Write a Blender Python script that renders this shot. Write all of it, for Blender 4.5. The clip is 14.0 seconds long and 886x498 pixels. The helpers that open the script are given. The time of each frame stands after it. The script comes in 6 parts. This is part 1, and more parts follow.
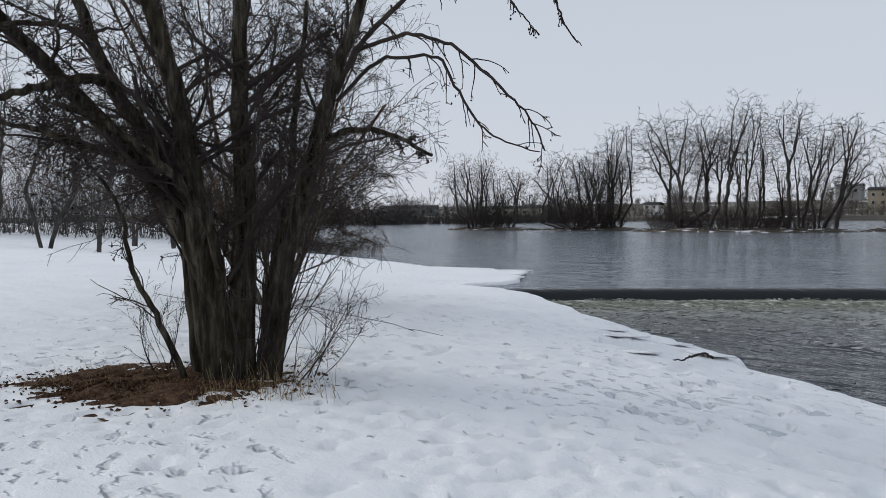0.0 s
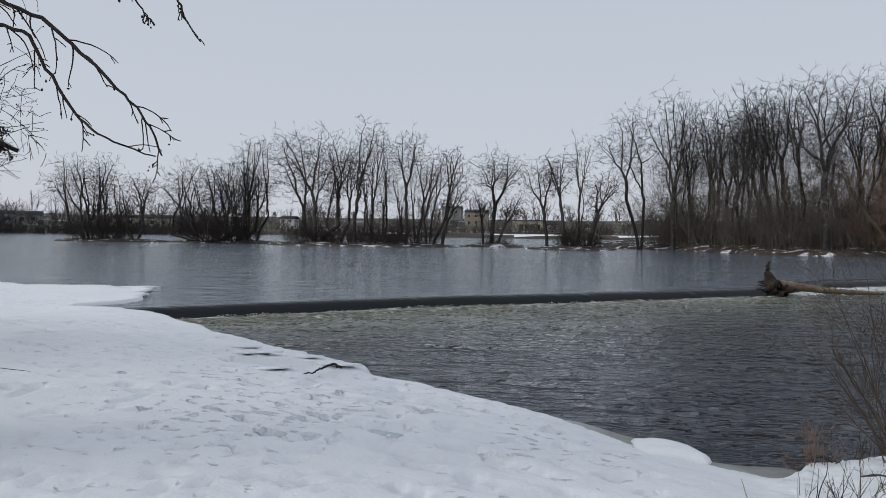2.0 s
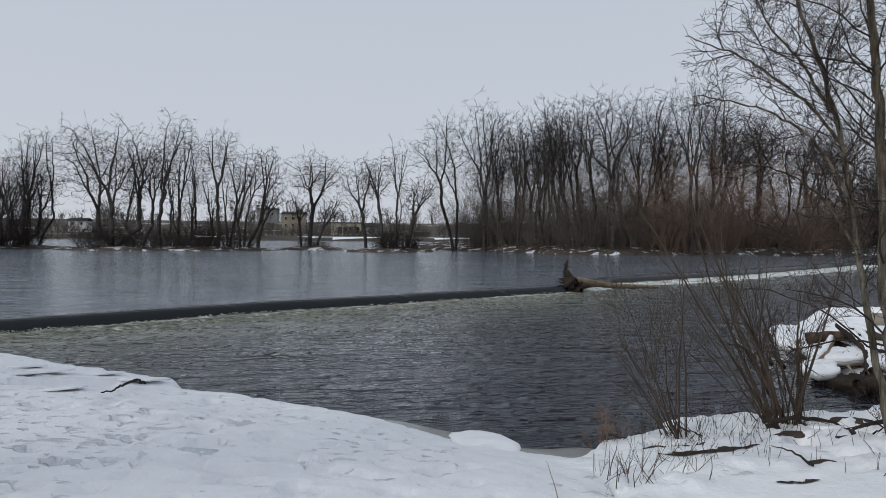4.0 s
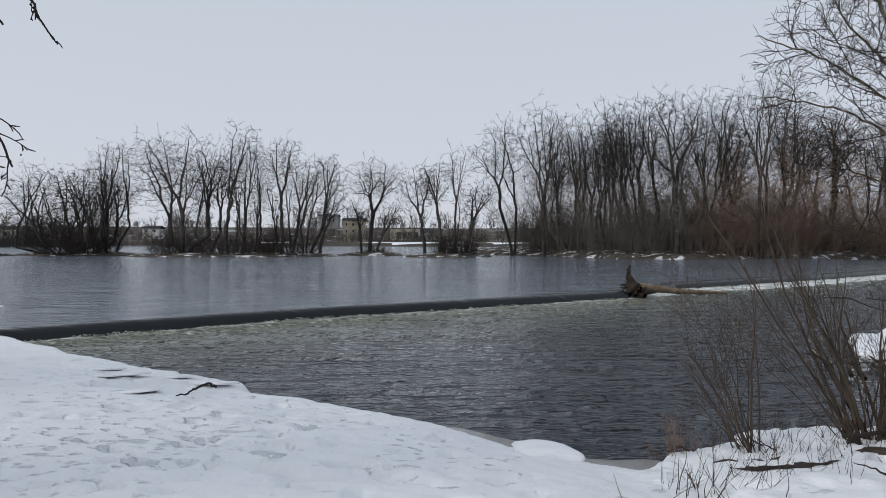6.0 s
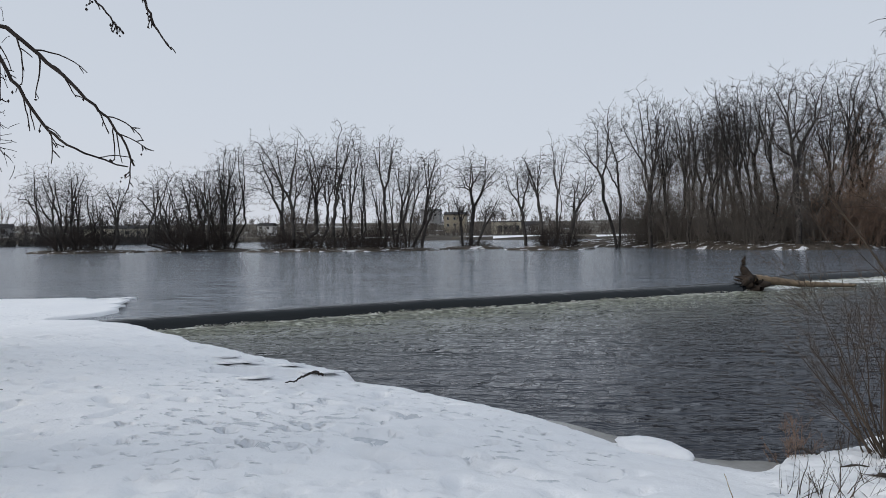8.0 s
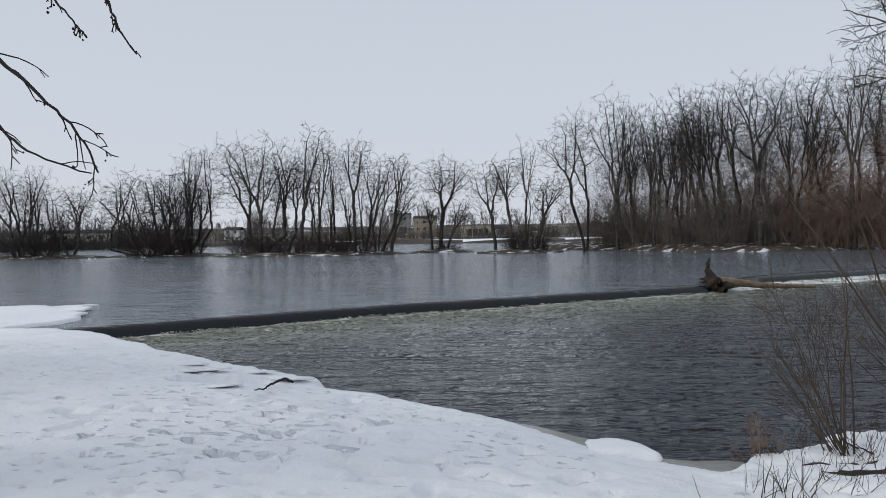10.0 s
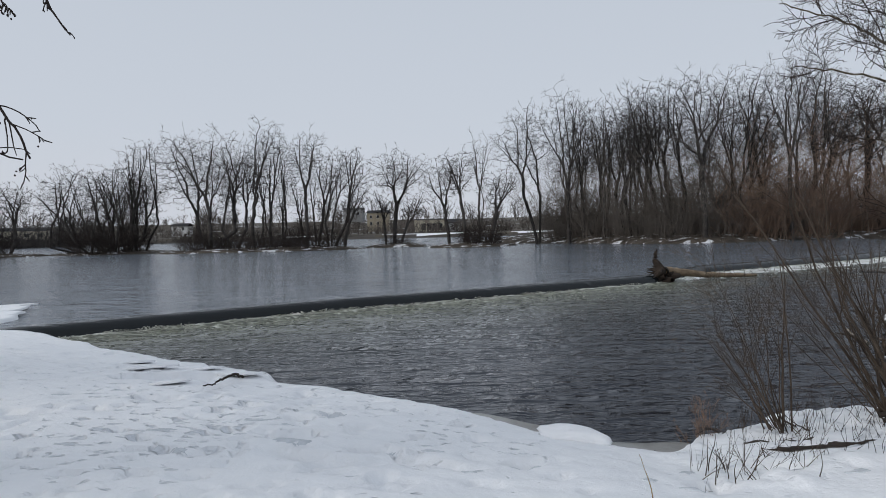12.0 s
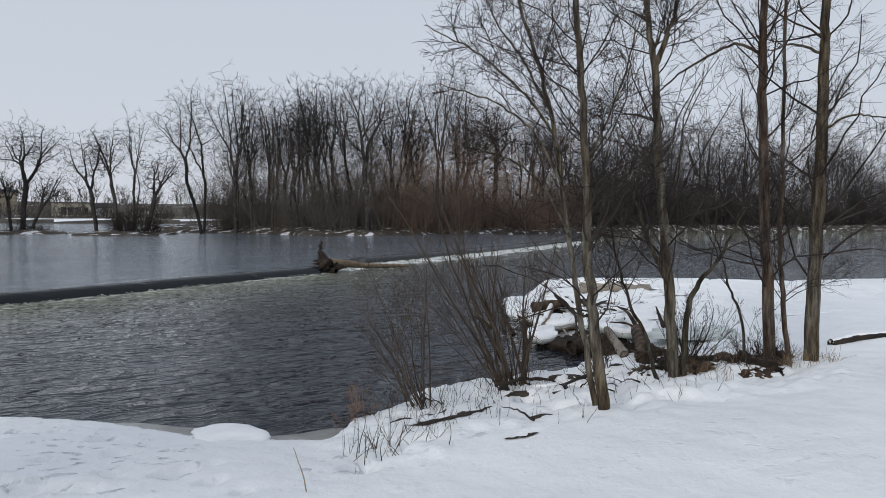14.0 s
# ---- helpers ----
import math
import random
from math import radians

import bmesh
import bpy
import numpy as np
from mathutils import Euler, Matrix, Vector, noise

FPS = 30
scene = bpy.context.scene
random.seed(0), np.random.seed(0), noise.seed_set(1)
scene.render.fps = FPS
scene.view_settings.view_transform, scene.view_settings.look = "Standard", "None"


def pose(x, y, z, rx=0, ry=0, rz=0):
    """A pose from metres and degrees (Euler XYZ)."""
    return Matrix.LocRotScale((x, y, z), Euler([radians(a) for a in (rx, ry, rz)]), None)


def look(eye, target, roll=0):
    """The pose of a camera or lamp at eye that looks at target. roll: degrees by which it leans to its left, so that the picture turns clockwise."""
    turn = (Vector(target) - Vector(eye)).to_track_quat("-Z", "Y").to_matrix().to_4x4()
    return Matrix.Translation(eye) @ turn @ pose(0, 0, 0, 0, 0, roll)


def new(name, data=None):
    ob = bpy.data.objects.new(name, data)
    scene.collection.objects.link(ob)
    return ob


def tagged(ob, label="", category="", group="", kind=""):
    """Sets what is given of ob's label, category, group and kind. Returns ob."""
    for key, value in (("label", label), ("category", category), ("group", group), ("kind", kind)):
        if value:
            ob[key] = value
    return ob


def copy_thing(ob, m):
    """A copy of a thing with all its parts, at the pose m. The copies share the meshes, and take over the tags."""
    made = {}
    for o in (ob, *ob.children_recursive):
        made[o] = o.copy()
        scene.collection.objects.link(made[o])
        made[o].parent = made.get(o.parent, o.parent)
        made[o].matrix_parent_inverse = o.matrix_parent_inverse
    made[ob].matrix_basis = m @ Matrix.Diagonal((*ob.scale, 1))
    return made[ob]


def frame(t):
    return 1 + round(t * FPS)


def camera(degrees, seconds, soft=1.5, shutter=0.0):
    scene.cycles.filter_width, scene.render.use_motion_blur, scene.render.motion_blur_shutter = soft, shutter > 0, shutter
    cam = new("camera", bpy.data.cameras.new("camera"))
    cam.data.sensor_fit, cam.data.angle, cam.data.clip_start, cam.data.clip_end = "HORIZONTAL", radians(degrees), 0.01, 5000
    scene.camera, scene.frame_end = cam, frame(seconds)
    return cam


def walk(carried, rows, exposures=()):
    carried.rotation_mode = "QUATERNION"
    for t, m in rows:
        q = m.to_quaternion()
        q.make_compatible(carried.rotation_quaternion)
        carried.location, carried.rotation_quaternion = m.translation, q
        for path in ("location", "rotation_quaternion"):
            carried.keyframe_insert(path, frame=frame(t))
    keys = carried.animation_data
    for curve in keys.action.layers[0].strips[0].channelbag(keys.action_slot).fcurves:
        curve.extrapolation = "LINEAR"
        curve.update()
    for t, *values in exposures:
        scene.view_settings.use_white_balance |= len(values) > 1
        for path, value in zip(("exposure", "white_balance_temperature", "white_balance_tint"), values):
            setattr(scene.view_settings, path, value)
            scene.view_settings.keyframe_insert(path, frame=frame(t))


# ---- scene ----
cam = camera(68.4, 14.0, soft=0.6, shutter=0.0)
PATH = [
    (0, (0.017, -0.215, 2.481), (-1.223, 1.351, 2.381), -0.7),
    (0.5, (0.024, -0.101, 2.485), (-0.954, 1.64, 2.371), -0.3),
    (1, (0.026, -0.047, 2.492), (-0.671, 1.824, 2.379), -0.2),
    (1.5, (0.014, -0.024, 2.494), (-0.432, 1.925, 2.418), 0.5),
    (2, (-0.004, 0.013, 2.492), (-0.255, 1.996, 2.432), 0.7),
    (2.5, (-0.005, 0.026, 2.488), (-0.088, 2.023, 2.428), 0.7),
    (3, (0.0, 0.009, 2.498), (0.197, 1.999, 2.449), 0.7),
    (3.2, (-0.006, 0.019, 2.49), (0.23, 2.005, 2.446), 0.6),
    (3.7, (-0.012, 0.008, 2.496), (0.271, 1.988, 2.451), 0.5),
    (4.3, (-0.018, -0.003, 2.503), (0.287, 1.973, 2.455), 0.5),
    (4.8, (-0.024, -0.014, 2.509), (0.269, 1.964, 2.46), 0.5),
    (5.3, (-0.03, -0.025, 2.516), (0.213, 1.96, 2.465), 0.4),
    (5.5, (-0.045, -0.026, 2.533), (0.18, 1.961, 2.486), 0.8),
    (6, (-0.051, -0.01, 2.534), (0.07, 1.986, 2.501), 0.1),
    (6.5, (-0.051, 0.019, 2.533), (-0.051, 2.018, 2.488), -0.0),
    (7, (-0.053, 0.029, 2.534), (-0.194, 2.023, 2.478), -0.3),
    (7.5, (-0.048, 0.027, 2.524), (-0.288, 2.012, 2.474), -0.5),
    (8, (-0.008, 0.032, 2.502), (-0.197, 2.022, 2.451), -0.7),
    (8.2, (-0.011, 0.032, 2.508), (-0.166, 2.026, 2.459), -0.7),
    (8.7, (-0.014, 0.031, 2.512), (-0.117, 2.028, 2.466), -0.8),
    (9.3, (-0.016, 0.031, 2.516), (-0.092, 2.029, 2.472), -0.9),
    (9.8, (-0.018, 0.03, 2.521), (-0.103, 2.028, 2.479), -1.0),
    (10.3, (-0.02, 0.029, 2.525), (-0.152, 2.024, 2.485), -1.0),
    (10.5, (-0.019, 0.032, 2.518), (-0.178, 2.026, 2.493), -1.3),
    (11, (0.001, 0.029, 2.491), (-0.171, 2.021, 2.473), -1.2),
    (11.5, (-0.009, 0.042, 2.476), (-0.134, 2.038, 2.424), -1.2),
    (12, (0.006, 0.041, 2.468), (0.05, 2.04, 2.407), -1.4),
    (12.2, (0.012, 0.045, 2.463), (0.250, 2.030, 2.398), -1.0),
    (12.5, (0.033, 0.053, 2.459), (0.523, 1.989, 2.367), 0.0),
    (12.8, (0.075, 0.038, 2.481), (0.741, 1.921, 2.378), -0.1),
    (13, (0.089, 0.028, 2.497), (0.884, 1.86, 2.394), -0.1),
    (13.5, (0.087, 0.025, 2.503), (1.025, 1.789, 2.409), 0.6),
    (14, (0.097, 0.041, 2.507), (1.089, 1.775, 2.408), 0.4),
]
walk(cam, [(t, look(eye, target, roll)) for t, eye, target, roll in PATH],
     [(0, 0.0), (1.2, 0.0), (2.0, -0.1), (3.2, -0.13), (5.3, -0.02), (8.2, 0.03), (11.5, 0.0), (12.5, -0.09), (14, 0.01)])

# ---- light: overcast winter noon ----
world = bpy.data.worlds.new("overcast_sky")
scene.world = world
world.use_nodes = True
wt = world.node_tree
wt.nodes.clear()
w_out = wt.nodes.new("ShaderNodeOutputWorld")
w_bg = wt.nodes.new("ShaderNodeBackground")
w_sky = wt.nodes.new("ShaderNodeTexSky")
w_sky.sky_type = "NISHITA"
w_sky.sun_disc = False
w_sky.sun_elevation = radians(25)
w_sky.sun_rotation = radians(-120)
w_sky.dust_density = 6.0
w_sky.air_density = 1.0
w_dim = wt.nodes.new("ShaderNodeVectorMath")
w_dim.operation = "SCALE"
w_dim.inputs["Scale"].default_value = 0.06
w_co = wt.nodes.new("ShaderNodeTexCoord")
w_sep = wt.nodes.new("ShaderNodeSeparateXYZ")
w_ramp = wt.nodes.new("ShaderNodeValToRGB")
w_ramp.color_ramp.elements[0].position = 0.0
w_ramp.color_ramp.elements[0].color = (0.693, 0.716, 0.778, 1)
w_ramp.color_ramp.elements[1].position = 0.75
w_ramp.color_ramp.elements[1].color = (0.525, 0.586, 0.675, 1)
e = w_ramp.color_ramp.elements.new(0.2)
e.color = (0.628, 0.681, 0.765, 1)
w_noise = wt.nodes.new("ShaderNodeTexNoise")
w_noise.inputs["Scale"].default_value = 1.6
w_noise.inputs["Detail"].default_value = 3.0
w_mul = wt.nodes.new("ShaderNodeMath")
w_mul.operation = "MULTIPLY_ADD"
w_mul.inputs[1].default_value = 0.10
w_mix = wt.nodes.new("ShaderNodeMix")
w_mix.data_type = "RGBA"
w_mix.inputs["Factor"].default_value = 0.92
wt.links.new(w_co.outputs["Generated"], w_sep.inputs[0])
wt.links.new(w_co.outputs["Generated"], w_noise.inputs["Vector"])
wt.links.new(w_noise.outputs["Fac"], w_mul.inputs[0])
wt.links.new(w_sep.outputs["Z"], w_mul.inputs[2])
wt.links.new(w_mul.outputs[0], w_ramp.inputs["Fac"])
wt.links.new(w_sky.outputs[0], w_dim.inputs[0])
wt.links.new(w_dim.outputs[0], w_mix.inputs["A"])
wt.links.new(w_ramp.outputs["Color"], w_mix.inputs["B"])
wt.links.new(w_mix.outputs["Result"], w_bg.inputs["Color"])
w_bg.inputs["Strength"].default_value = 1.0
wt.links.new(w_bg.outputs[0], w_out.inputs["Surface"])

sun = new("sun", bpy.data.lights.new("sun", "SUN"))
sun.data.energy = 1.3
sun.data.angle = radians(20)
sun.data.color = (1.0, 0.97, 0.93)
sun.matrix_world = look((-30, -16, 16), (0, 0, 0))

# ---- materials ----


def material(name, rough=0.8, spec=0.3):
    m = bpy.data.materials.new(name)
    m.use_nodes = True
    b = m.node_tree.nodes["Principled BSDF"]
    b.inputs["Roughness"].default_value = rough
    b.inputs["Specular IOR Level"].default_value = spec
    return m, m.node_tree, b


def noise_node(nt, scale, detail=4.0, rough=0.55, stretch=None, kind="Object"):
    co = nt.nodes.new("ShaderNodeTexCoord")
    mp = nt.nodes.new("ShaderNodeMapping")
    if stretch:
        mp.inputs["Scale"].default_value = stretch
    n = nt.nodes.new("ShaderNodeTexNoise")
    n.inputs["Scale"].default_value = scale
    n.inputs["Detail"].default_value = detail
    n.inputs["Roughness"].default_value = rough
    nt.links.new(co.outputs[kind], mp.inputs["Vector"])
    nt.links.new(mp.outputs["Vector"], n.inputs["Vector"])
    return n


def ramp_node(nt, fac, stops):
    r = nt.nodes.new("ShaderNodeValToRGB")
    els = r.color_ramp.elements
    els[0].position, els[0].color = stops[0][0], (*stops[0][1], 1)
    els[1].position, els[1].color = stops[-1][0], (*stops[-1][1], 1)
    for p, c in stops[1:-1]:
        els.new(p).color = (*c, 1)
    nt.links.new(fac, r.inputs["Fac"])
    return r


def bump(nt, b, height, strength, distance):
    bp = nt.nodes.new("ShaderNodeBump")
    bp.inputs["Strength"].default_value = strength
    bp.inputs["Distance"].default_value = distance
    nt.links.new(height, bp.inputs["Height"])
    last = b.inputs["Normal"].links
    if last:
        nt.links.new(last[0].from_socket, bp.inputs["Normal"])
    nt.links.new(bp.outputs["Normal"], b.inputs["Normal"])


def mottled(name, scale, stops, rough=0.85, bump_scale=0.0, bump_dist=0.01, stretch=None, spec=0.3, by_object=0.0):
    """A surface whose colour wanders between the stops, with a fine relief."""
    m, nt, b = material(name, rough, spec)
    n = noise_node(nt, scale, 6.0, 0.6, stretch)
    r = ramp_node(nt, n.outputs["Fac"], stops)
    out = r.outputs["Color"]
    if by_object:
        info = nt.nodes.new("ShaderNodeObjectInfo")
        hs = nt.nodes.new("ShaderNodeHueSaturation")
        mr = nt.nodes.new("ShaderNodeMapRange")
        mr.inputs["To Min"].default_value = 1 - by_object
        mr.inputs["To Max"].default_value = 1 + by_object
        nt.links.new(info.outputs["Random"], mr.inputs["Value"])
        nt.links.new(mr.outputs[0], hs.inputs["Value"])
        nt.links.new(out, hs.inputs["Color"])
        out = hs.outputs["Color"]
    nt.links.new(out, b.inputs["Base Color"])
    if bump_scale:
        n2 = noise_node(nt, bump_scale, 5.0, 0.6, stretch)
        bump(nt, b, n2.outputs["Fac"], 0.7, bump_dist)
    return m


def bark(name, dark, mid, light, tint):
    """Bark with fine upright furrows, and larger patches of lichen or damp."""
    m, nt, b = material(name, 0.95, 0.1)
    furrow = noise_node(nt, 15.0, 6.0, 0.65, (1, 1, 0.16))
    r = ramp_node(nt, furrow.outputs["Fac"], [(0.36, dark), (0.5, mid), (0.66, light)])
    patch = nt.nodes.new("ShaderNodeMapRange")
    patch.inputs["From Min"].default_value = 0.42
    patch.inputs["From Max"].default_value = 0.62
    patch.inputs["To Max"].default_value = 0.75
    nt.links.new(noise_node(nt, 2.2, 5.0, 0.6, (1, 1, 0.5)).outputs["Fac"], patch.inputs["Value"])
    mix = nt.nodes.new("ShaderNodeMix")
    mix.data_type = "RGBA"
    mix.blend_type = "MULTIPLY"
    mix.inputs["B"].default_value = (*tint, 1)
    nt.links.new(patch.outputs[0], mix.inputs["Factor"])
    nt.links.new(r.outputs["Color"], mix.inputs["A"])
    nt.links.new(mix.outputs["Result"], b.inputs["Base Color"])
    bump(nt, b, furrow.outputs["Fac"], 1.0, 0.03)
    return m


def snow_material():
    m, nt, b = material("old_snow", 0.65, 0.25)
    big = noise_node(nt, 0.55, 5.0, 0.6)
    fine = noise_node(nt, 9.0, 6.0, 0.65)
    mx = nt.nodes.new("ShaderNodeMath")
    mx.operation = "MULTIPLY_ADD"
    mx.inputs[1].default_value = 0.45
    nt.links.new(fine.outputs["Fac"], mx.inputs[0])
    nt.links.new(big.outputs["Fac"], mx.inputs[2])
    r = ramp_node(nt, mx.outputs[0], [(0.35, (0.77, 0.79, 0.82)), (0.62, (0.87, 0.88, 0.90)), (0.9, (0.92, 0.925, 0.935))])
    nt.links.new(r.outputs["Color"], b.inputs["Base Color"])
    bump(nt, b, noise_node(nt, 3.0, 6.0, 0.6).outputs["Fac"], 0.5, 0.05)
    bump(nt, b, noise_node(nt, 21.0, 5.0, 0.65).outputs["Fac"], 0.5, 0.012)
    # melt dents in loose groups; their grey tint is slush plus painted shade
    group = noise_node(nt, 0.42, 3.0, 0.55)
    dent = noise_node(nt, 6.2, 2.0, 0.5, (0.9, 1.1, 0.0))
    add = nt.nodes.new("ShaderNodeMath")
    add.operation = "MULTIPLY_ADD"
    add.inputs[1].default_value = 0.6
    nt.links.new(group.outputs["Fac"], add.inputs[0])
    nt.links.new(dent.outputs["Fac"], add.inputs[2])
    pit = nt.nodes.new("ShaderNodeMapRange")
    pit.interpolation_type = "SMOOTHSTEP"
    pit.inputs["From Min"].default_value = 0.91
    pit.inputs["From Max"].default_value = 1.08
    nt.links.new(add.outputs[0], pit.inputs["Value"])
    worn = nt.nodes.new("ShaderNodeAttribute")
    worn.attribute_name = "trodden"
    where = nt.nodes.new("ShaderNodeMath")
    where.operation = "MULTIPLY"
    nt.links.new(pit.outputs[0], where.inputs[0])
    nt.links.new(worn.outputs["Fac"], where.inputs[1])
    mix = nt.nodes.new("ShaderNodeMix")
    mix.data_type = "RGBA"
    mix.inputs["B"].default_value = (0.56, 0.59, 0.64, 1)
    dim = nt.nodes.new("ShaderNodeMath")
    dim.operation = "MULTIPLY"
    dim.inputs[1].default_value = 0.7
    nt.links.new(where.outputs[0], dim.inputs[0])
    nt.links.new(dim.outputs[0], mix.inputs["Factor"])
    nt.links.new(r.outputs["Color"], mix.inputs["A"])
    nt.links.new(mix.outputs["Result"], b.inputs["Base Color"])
    inv = nt.nodes.new("ShaderNodeMath")
    inv.operation = "MULTIPLY"
    inv.inputs[1].default_value = -1.0
    nt.links.new(where.outputs[0], inv.inputs[0])
    bump(nt, b, inv.outputs[0], 1.0, 0.035)
    return m


def water_material(name, colour, wave, chop, stretch, rough=0.06, silt=None):
    m, nt, b = material(name, rough, 0.5)
    b.inputs["IOR"].default_value = 1.33
    n0 = noise_node(nt, 0.12, 3.0, 0.5)
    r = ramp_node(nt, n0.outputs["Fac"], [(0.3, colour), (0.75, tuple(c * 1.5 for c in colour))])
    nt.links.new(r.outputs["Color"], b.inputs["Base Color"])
    gust = nt.nodes.new("ShaderNodeMapRange")
    gust.inputs["From Min"].default_value = 0.36
    gust.inputs["From Max"].default_value = 0.66
    gust.inputs["To Min"].default_value = 0.7
    gust.inputs["To Max"].default_value = 1.3
    nt.links.new(noise_node(nt, 0.32, 4.0, 0.6, (0.3, 1.5, 1)).outputs["Fac"], gust.inputs["Value"])
    for kind, scale, detail, high in (("FBM", 1.3, 1.5, wave), ("RIDGED_MULTIFRACTAL", 1.3, 1.5, chop * 1.5), ("FBM", 5.2, 2.0, chop), ("FBM", 13.0, 1.0, chop * 0.25)):
        mul = nt.nodes.new("ShaderNodeMath")
        mul.operation = "MULTIPLY"
        n = noise_node(nt, scale, detail, 0.62, stretch)
        n.noise_type = kind
        nt.links.new(n.outputs["Fac"], mul.inputs[0])
        nt.links.new(gust.outputs[0], mul.inputs[1])
        bump(nt, b, mul.outputs[0], 1.0, high)
    if silt:
        # yellowish turbid water, carried down from the weir
        at = nt.nodes.new("ShaderNodeAttribute")
        at.attribute_name = "silt"
        wisp = nt.nodes.new("ShaderNodeMath")
        wisp.operation = "MULTIPLY"
        nt.links.new(noise_node(nt, 0.9, 5.0, 0.65, (0.7, 1.8, 1)).outputs["Fac"], wisp.inputs[0])
        nt.links.new(at.outputs["Fac"], wisp.inputs[1])
        mix = nt.nodes.new("ShaderNodeMix")
        mix.data_type = "RGBA"
        mix.inputs["B"].default_value = (*silt, 1)
        nt.links.new(wisp.outputs[0], mix.inputs["Factor"])
        nt.links.new(r.outputs["Color"], mix.inputs["A"])
        nt.links.new(mix.outputs["Result"], b.inputs["Base Color"])
    return m


SNOW = snow_material()
BARK = bark("grey_brown_bark", (0.022, 0.017, 0.014), (0.072, 0.058, 0.048), (0.16, 0.14, 0.12), (0.75, 0.5, 0.36))
BARK_MOSS = bark("olive_grey_bark", (0.026, 0.021, 0.017), (0.095, 0.083, 0.066), (0.21, 0.195, 0.16), (0.62, 0.52, 0.38))
BARK_OLIVE = bark("dark_olive_bark", (0.012, 0.010, 0.008), (0.040, 0.035, 0.027), (0.10, 0.092, 0.072), (0.62, 0.55, 0.42))
BARK_FAR = mottled("far_tree_bark", 1.5, [(0.3, (0.030, 0.027, 0.026)), (0.7, (0.090, 0.083, 0.078))], 0.95, spec=0.05, by_object=0.25)
BARK_PALE = mottled("dead_pale_wood", 2.0, [(0.3, (0.16, 0.14, 0.12)), (0.7, (0.36, 0.32, 0.27))], 0.9, spec=0.1)
TWIG_DARK = mottled("dark_twigs", 2.0, [(0.3, (0.022, 0.018, 0.017)), (0.7, (0.055, 0.045, 0.04))], 0.9, spec=0.1)
TWIG_FAR = mottled("far_twigs", 0.8, [(0.3, (0.036, 0.034, 0.034)), (0.7, (0.092, 0.085, 0.083))], 0.95, spec=0.05, by_object=0.25)
# distant twigs, with the haze of distance put into their paler grey
TWIG_HAZED = mottled("hazed_distant_woods", 0.05, [(0.3, (0.06, 0.054, 0.05)), (0.7, (0.12, 0.106, 0.096))], 0.95, spec=0.05)
TWIG_RED = mottled("red_brown_twigs", 0.3, [(0.3, (0.15, 0.105, 0.082)), (0.55, (0.24, 0.165, 0.125)), (0.75, (0.30, 0.22, 0.165))], 0.95, spec=0.05)
TWIG_BRUSH = mottled("grey_brown_brush", 0.4, [(0.3, (0.10, 0.09, 0.082)), (0.7, (0.19, 0.165, 0.145))], 0.95, spec=0.05)
TWIG_BUSH = mottled("shrub_stems", 3.0, [(0.3, (0.04, 0.031, 0.025)), (0.7, (0.115, 0.088, 0.068))], 0.9, spec=0.1)
SEED = mottled("dry_seed_clusters", 8.0, [(0.3, (0.015, 0.012, 0.012)), (0.7, (0.04, 0.03, 0.028))], 0.9, spec=0.1)
LITTER = mottled("dead_leaves_and_grass", 14.0, [(0.3, (0.03, 0.018, 0.013)), (0.5, (0.08, 0.045, 0.028)), (0.7, (0.16, 0.10, 0.06))], 0.95, 40.0, 0.03, spec=0.1)
STRAW = mottled("dry_grass", 5.0, [(0.3, (0.16, 0.11, 0.06)), (0.7, (0.36, 0.27, 0.16))], 0.9, spec=0.1)
MUD = mottled("dark_wet_mud", 2.5, [(0.3, (0.022, 0.018, 0.014)), (0.7, (0.075, 0.06, 0.045))], 0.7, 9.0, 0.05)
FIELD = mottled("winter_field", 0.06, [(0.40, (0.045, 0.04, 0.03)), (0.50, (0.09, 0.075, 0.055)), (0.60, (0.07, 0.06, 0.045)), (0.62, (0.55, 0.56, 0.58)), (0.75, (0.70, 0.71, 0.73))], 0.95, stretch=(0.35, 2.2, 1))
ISLE = mottled("snowy_island_soil", 1.5, [(0.36, (0.04, 0.033, 0.026)), (0.56, (0.09, 0.075, 0.06)), (0.60, (0.66, 0.67, 0.70)), (0.8, (0.84, 0.85, 0.87))], 0.9, 3.0, 0.1, stretch=(0.5, 1, 1))
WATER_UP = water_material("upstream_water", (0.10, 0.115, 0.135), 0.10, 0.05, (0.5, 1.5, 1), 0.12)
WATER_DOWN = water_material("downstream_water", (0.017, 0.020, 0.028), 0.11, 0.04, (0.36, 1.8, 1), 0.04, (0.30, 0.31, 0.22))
SHEET = water_material("falling_water_sheet", (0.012, 0.0145, 0.016), 0.03, 0.01, (0.3, 3.0, 3.0), 0.12)
ICE = mottled("grey_thin_ice", 1.6, [(0.3, (0.17, 0.16, 0.145)), (0.5, (0.28, 0.27, 0.25)), (0.72, (0.48, 0.48, 0.47))], 0.35, 4.0, 0.02, spec=0.5)
ICE_PALE = mottled("pale_pool_ice", 1.2, [(0.3, (0.44, 0.48, 0.47)), (0.7, (0.62, 0.66, 0.65))], 0.3, 3.0, 0.02, spec=0.5)
FOAM = mottled("river_foam", 4.0, [(0.35, (0.22, 0.23, 0.18)), (0.6, (0.66, 0.67, 0.62)), (0.8, (0.80, 0.80, 0.78))], 0.8, 14.0, 0.03)
RAPIDS = mottled("white_rapids", 1.2, [(0.30, (0.10, 0.11, 0.09)), (0.42, (0.45, 0.46, 0.42)), (0.55, (0.78, 0.79, 0.78))], 0.6, 6.0, 0.1, (1.0, 2.0, 1))
